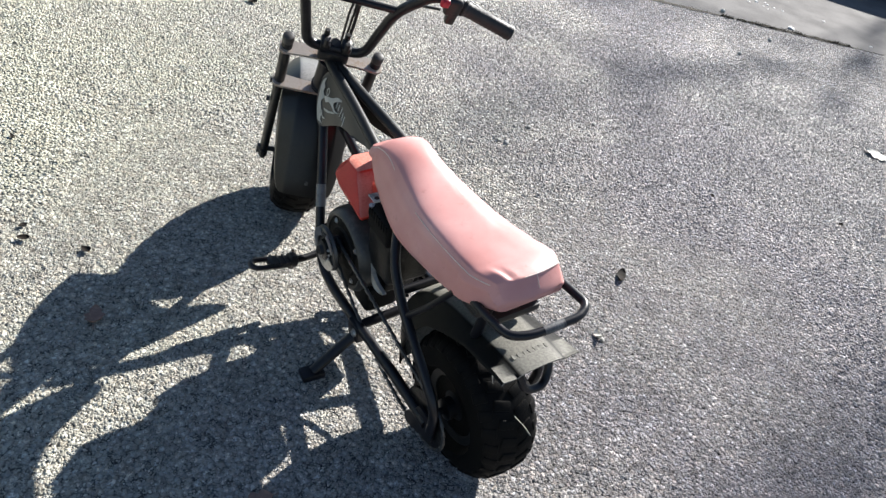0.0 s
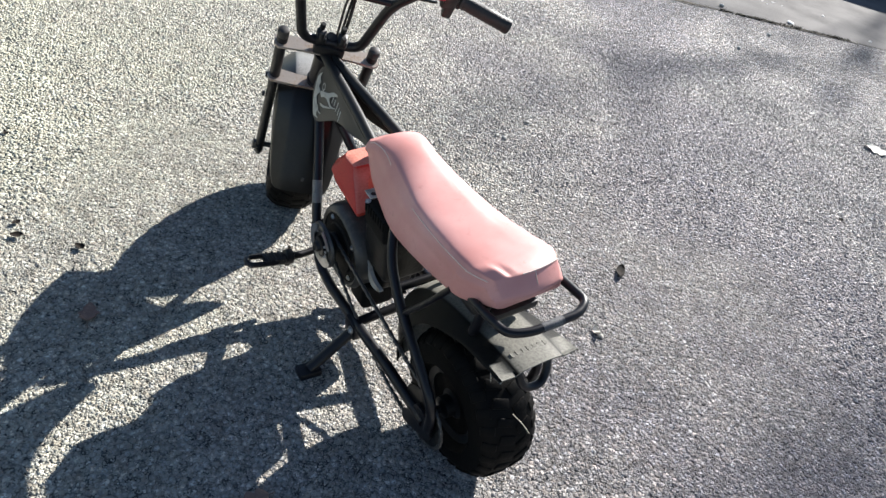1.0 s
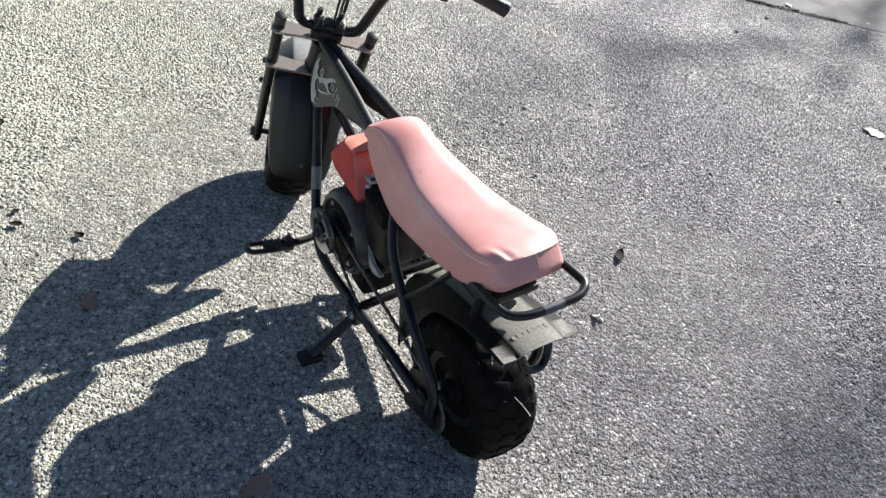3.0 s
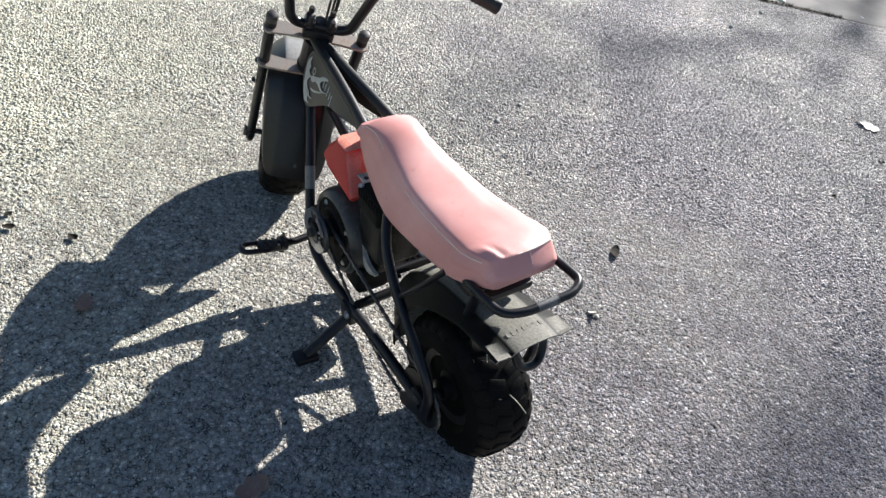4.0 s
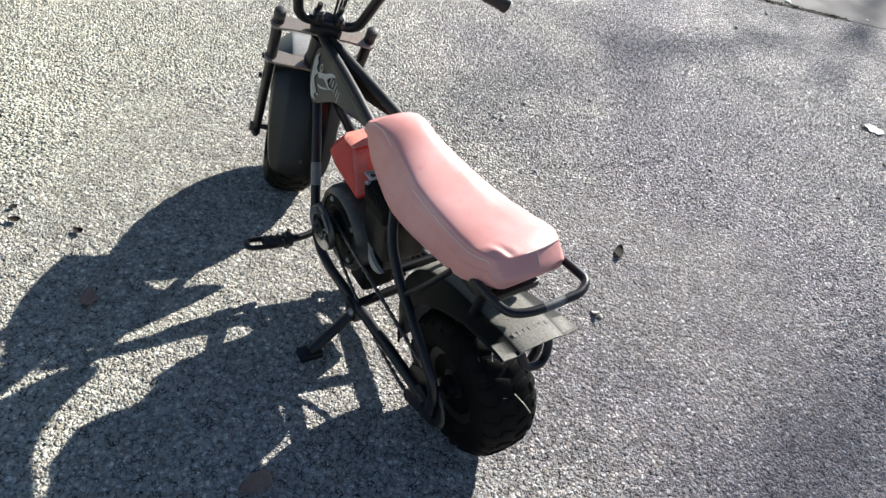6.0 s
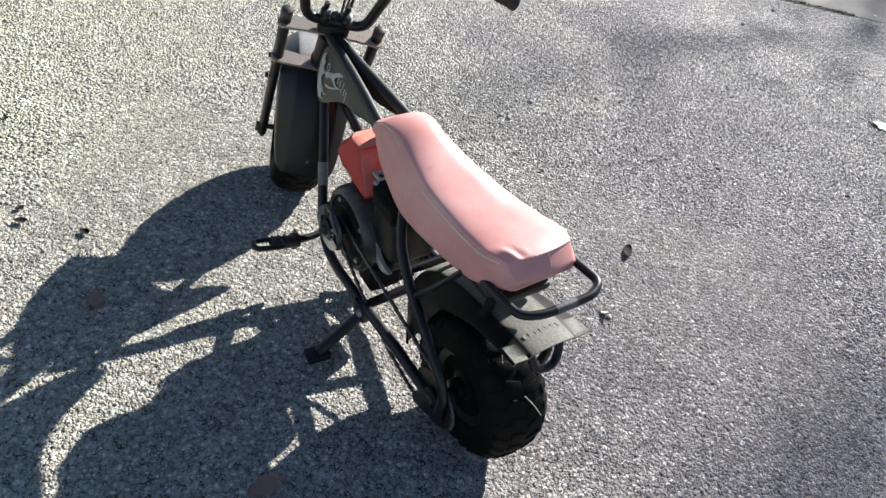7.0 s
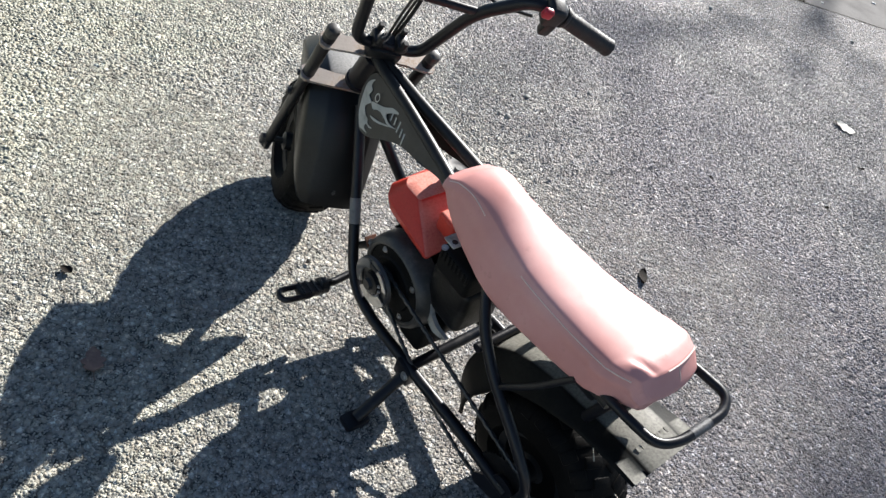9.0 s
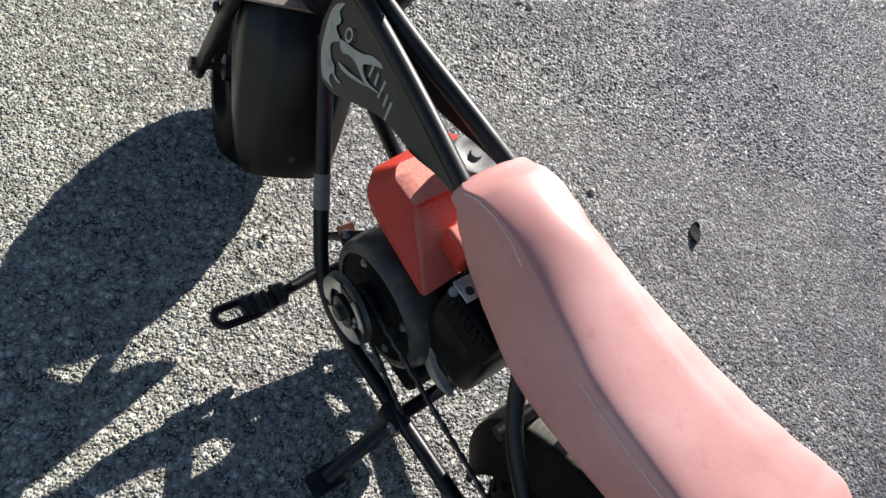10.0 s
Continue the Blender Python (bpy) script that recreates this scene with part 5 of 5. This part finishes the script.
def tree(foot, height, limbs, seed, leaves, spread):
    """A tall tree with a bare trunk, long limbs that fork into twigs, and a thin scatter of leaves."""
    r = random.Random(seed)
    root = thing("tree", Matrix.Translation((foot.x, foot.y, 0)), "tall thin-crowned tree standing beyond the paving", "tree", "trees round the paving")
    base = Vector((foot.x, foot.y, 0))
    pts = [Vector((0, 0, -0.1))]
    for i in range(9):
        pts.append(Vector((r.uniform(-0.10, 0.10), r.uniform(-0.10, 0.10), height * (i + 1) / 9)))
    tubes = [tube(pts, 0.2, 10, bend=0, radii=(height * 0.009, 0.04))]
    ends = []
    for line, r0, r1 in limbs:
        line = [Vector(p) - base for p in line]
        start = Vector((0, 0, line[0].z - 0.6))
        full = [start] + line
        tubes.append(tube(full, r0, 8, bend=0.3, radii=(r0, r1)))
        for a, b in zip(full[1:], full[2:]):
            for k in range(5):
                p = a + (b - a) * r.random()
                q = p + Vector((r.gauss(0, 0.55), r.gauss(0, 0.55), r.uniform(0.1, 0.9)))
                tubes.append(tube([p, (p + q) * 0.5 + Vector((0, 0, 0.1)), q], 0.02, 5, bend=0, radii=(0.024, 0.008)))
                ends.append((q, spread))
    part("trunk", join(*tubes), M_BARK, root, "grey-brown trunk with long limbs and twigs")
    verts, faces = [], []
    for i in range(leaves):
        e, sp = r.choice(ends)
        c = e + Vector((r.gauss(0, 1), r.gauss(0, 1), r.gauss(0, 0.8))) * sp
        u = Vector((r.gauss(0, 1), r.gauss(0, 1), r.gauss(0, 1))).normalized()
        v = u.orthogonal().normalized()
        s1, s2 = r.uniform(0.03, 0.05), r.uniform(0.05, 0.085)
        k = len(verts)
        verts += [tuple(c - u * s2), tuple(c + v * s1), tuple(c + u * s2), tuple(c - v * s1)]
        faces.append((k, k + 1, k + 2, k + 3))
    me = bpy.data.meshes.new("crown")
    me.from_pydata(verts, [], faces)
    me.materials.append(M_FOLIAGE)
    cr = new("crown", me)
    cr.parent = root
    cr["label"] = "thin crown of small leaves"
    return root


tree(under_sun(2.95, 4.85, 15.5), 16.0, [
    ([under_sun(2.80, 4.95, 15.4), under_sun(2.1, 4.72, 15.8), under_sun(1.2, 3.80, 16.2), under_sun(0.15, 2.78, 16.6)], 0.036, 0.016),
    ([under_sun(3.30, 5.00, 15.0), under_sun(3.9, 4.9, 15.6), under_sun(4.6, 4.4, 16.0)], 0.036, 0.016),
    ([under_sun(3.0, 5.6, 14.6), under_sun(2.2, 5.9, 15.2), under_sun(1.0, 5.3, 15.8)], 0.030, 0.012),
], 21, 300, 0.45)
tree(under_sun(4.4, 2.6, 17.0), 18.0, [
    ([under_sun(3.9, 2.5, 16.6), under_sun(2.9, 2.2, 17.2), under_sun(1.7, 1.75, 17.6)], 0.036, 0.016),
    ([under_sun(4.0, 3.0, 16.2), under_sun(3.1, 3.1, 16.8), under_sun(2.3, 2.75, 17.4)], 0.034, 0.014),
    ([under_sun(2.5, 2.0, 17.0), under_sun(1.50, 1.55, 17.5), under_sun(1.30, 1.15, 17.9)], 0.034, 0.014),
], 8, 950, 0.42)


# ---- crushed stone of the paving, near the bike ----
def stone_material():
    m, nt, b = mat_new("crushed_stone")
    isl = nd(nt, "ShaderNodeNewGeometry").outputs["Random Per Island"]
    co = nd(nt, "ShaderNodeTexCoord").outputs["Object"]
    tone = ramp(nt, isl, [(0.0, (0.28, 0.274, 0.270)), (0.15, (0.37, 0.362, 0.357)), (0.62, (0.455, 0.445, 0.43)), (0.93, (0.52, 0.508, 0.494)), (0.965, (0.78, 0.76, 0.735))])
    wn = nd(nt, "ShaderNodeTexWhiteNoise", noise_dimensions="1D")
    nt.links.new(isl, wn.inputs["W"])
    hue = ramp(nt, wn.outputs["Value"], [(0.0, (1.0, 0.92, 0.85)), (0.4, (1, 1, 1)), (0.7, (0.99, 1.0, 0.95)), (1.0, (0.95, 0.96, 1.02))])
    col = mix(nt, 1.0, tone, hue, "MULTIPLY")
    big = nd(nt, "ShaderNodeTexNoise", Scale=1.1, Detail=5.0, Roughness=0.55)
    mid = nd(nt, "ShaderNodeTexNoise", Scale=7.0, Detail=4.0, Roughness=0.6)
    fine = nd(nt, "ShaderNodeTexNoise", Scale=700.0, Detail=2.0)
    for n in (big, mid, fine):
        nt.links.new(co, n.inputs["Vector"])
    col = mix(nt, 1.0, col, ramp(nt, big.outputs["Fac"], [(0.3, (0.82, 0.82, 0.83)), (0.7, (1.10, 1.09, 1.06))]), "MULTIPLY")
    col = mix(nt, 1.0, col, ramp(nt, mid.outputs["Fac"], [(0.3, (0.84,) * 3), (0.7, (1.10,) * 3)]), "MULTIPLY")
    col = mix(nt, 0.5, col, ramp(nt, fine.outputs["Fac"], [(0.3, (0.6,) * 3), (0.7, (1.1,) * 3)]), "MULTIPLY")
    col = paving_tint(nt, co, col)
    nt.links.new(col, b.inputs["Base Color"])
    rough = ramp(nt, wn.outputs["Value"], [(0.0, (0.48,) * 3), (0.35, (0.7,) * 3), (1.0, (0.9,) * 3)])
    nt.links.new(rough, b.inputs["Roughness"])
    b.inputs["Specular IOR Level"].default_value = 0.5
    return m


M_STONE = stone_material()


def stones(x0, x1, y0, y1, pitch, fade, seed, relief, hollow=None):
    """Angular stones set close together; hollow is an inner stretch left to finer stones."""
    rs = np.random.RandomState(seed)
    gx_, gy_ = np.meshgrid(np.arange(x0, x1, pitch), np.arange(y0, y1, pitch))
    px, py = gx_.ravel(), gy_.ravel()
    px = px + (np.arange(len(py)) // gx_.shape[1] % 2) * pitch * 0.5
    px = px + rs.uniform(-0.38, 0.38, len(px)) * pitch
    py = py + rs.uniform(-0.38, 0.38, len(py)) * pitch
    edge_d = np.minimum(np.minimum(px - x0, x1 - px), np.minimum(py - y0, y1 - py))
    keep = rs.uniform(0, 1, len(px)) < np.clip(edge_d / fade, 0.02, 0.97)
    if hollow:
        hx0, hx1, hy0, hy1 = hollow
        inner = np.minimum(np.minimum(px - hx0, hx1 - px), np.minimum(py - hy0, hy1 - py))
        keep &= rs.uniform(0, 1, len(px)) > np.clip(inner / 0.2, 0.0, 1.0)
        keep &= (py > 0.9 + 0.75 * (px - 1.4)) & (py > 1.1 - 1.2 * (px + 0.9))
    px, py = px[keep], py[keep]
    n = len(px)
    r = pitch * rs.uniform(0.50, 1.0, n)
    h = r * relief * rs.uniform(0.25, 1.0, n)
    rot, turn = rs.uniform(0, 6.283, n), rs.uniform(0, 6.283, n)
    thin = rs.uniform(0.50, 1.0, n)
    sx, sy = rs.uniform(-0.7, 0.7, n) * relief * 1.6, rs.uniform(-0.7, 0.7, n) * relief * 1.6
    top = rs.uniform(0.28, 0.80, n)
    ct, st = np.cos(turn), np.sin(turn)
    co = np.zeros((n, 8, 3))
    for k in range(4):
        a = rot + 2 * math.pi * k / 4 + rs.uniform(-0.5, 0.5, n)
        q = r * rs.uniform(0.72, 1.25, n)
        u, v = np.cos(a) * q, np.sin(a) * q * thin
        dx, dy = u * ct - v * st, u * st + v * ct
        co[:, k, 0], co[:, k, 1], co[:, k, 2] = px + dx, py + dy, -0.0008
        dx, dy = dx * top, dy * top
        co[:, k + 4, 0], co[:, k + 4, 1] = px + dx, py + dy
        co[:, k + 4, 2] = np.maximum(h + dx * sx + dy * sy, 0.0002)
    base = (np.arange(n) * 8)[:, None]
    loops = []
    for k in range(4):
        j = (k + 1) % 4
        loops.append(base + np.array([[k, j, j + 4, k + 4]]))
    quads = np.stack(loops, 1).reshape(n, 16)
    allv = np.concatenate([quads, base + np.array([[4, 5, 6, 7]])], 1).ravel()
    sizes = np.full(n * 5, 4)
    starts = np.arange(n * 5) * 4
    me = bpy.data.meshes.new("gravel")
    me.vertices.add(n * 8)
    me.vertices.foreach_set("co", co.ravel())
    me.loops.add(len(allv))
    me.loops.foreach_set("vertex_index", allv.astype(np.int32))
    me.polygons.add(len(sizes))
    me.polygons.foreach_set("loop_start", starts.astype(np.int32))
    me.polygons.foreach_set("loop_total", sizes.astype(np.int32))
    me.update(calc_edges=True)
    me.validate()
    me.materials.append(M_STONE)
    ob = new("gravel", me)
    return tagged(ob, "small grey crushed stones set in the paving", "gravel", kind="stuff")


stones(-0.95, 1.75, 0.55, 2.45, 0.0054, 0.2, 4, 0.48)
stones(-2.0, 3.3, 0.55, 4.7, 0.0094, 0.6, 9, 0.51, hollow=(-0.95, 1.75, 0.55, 2.45))
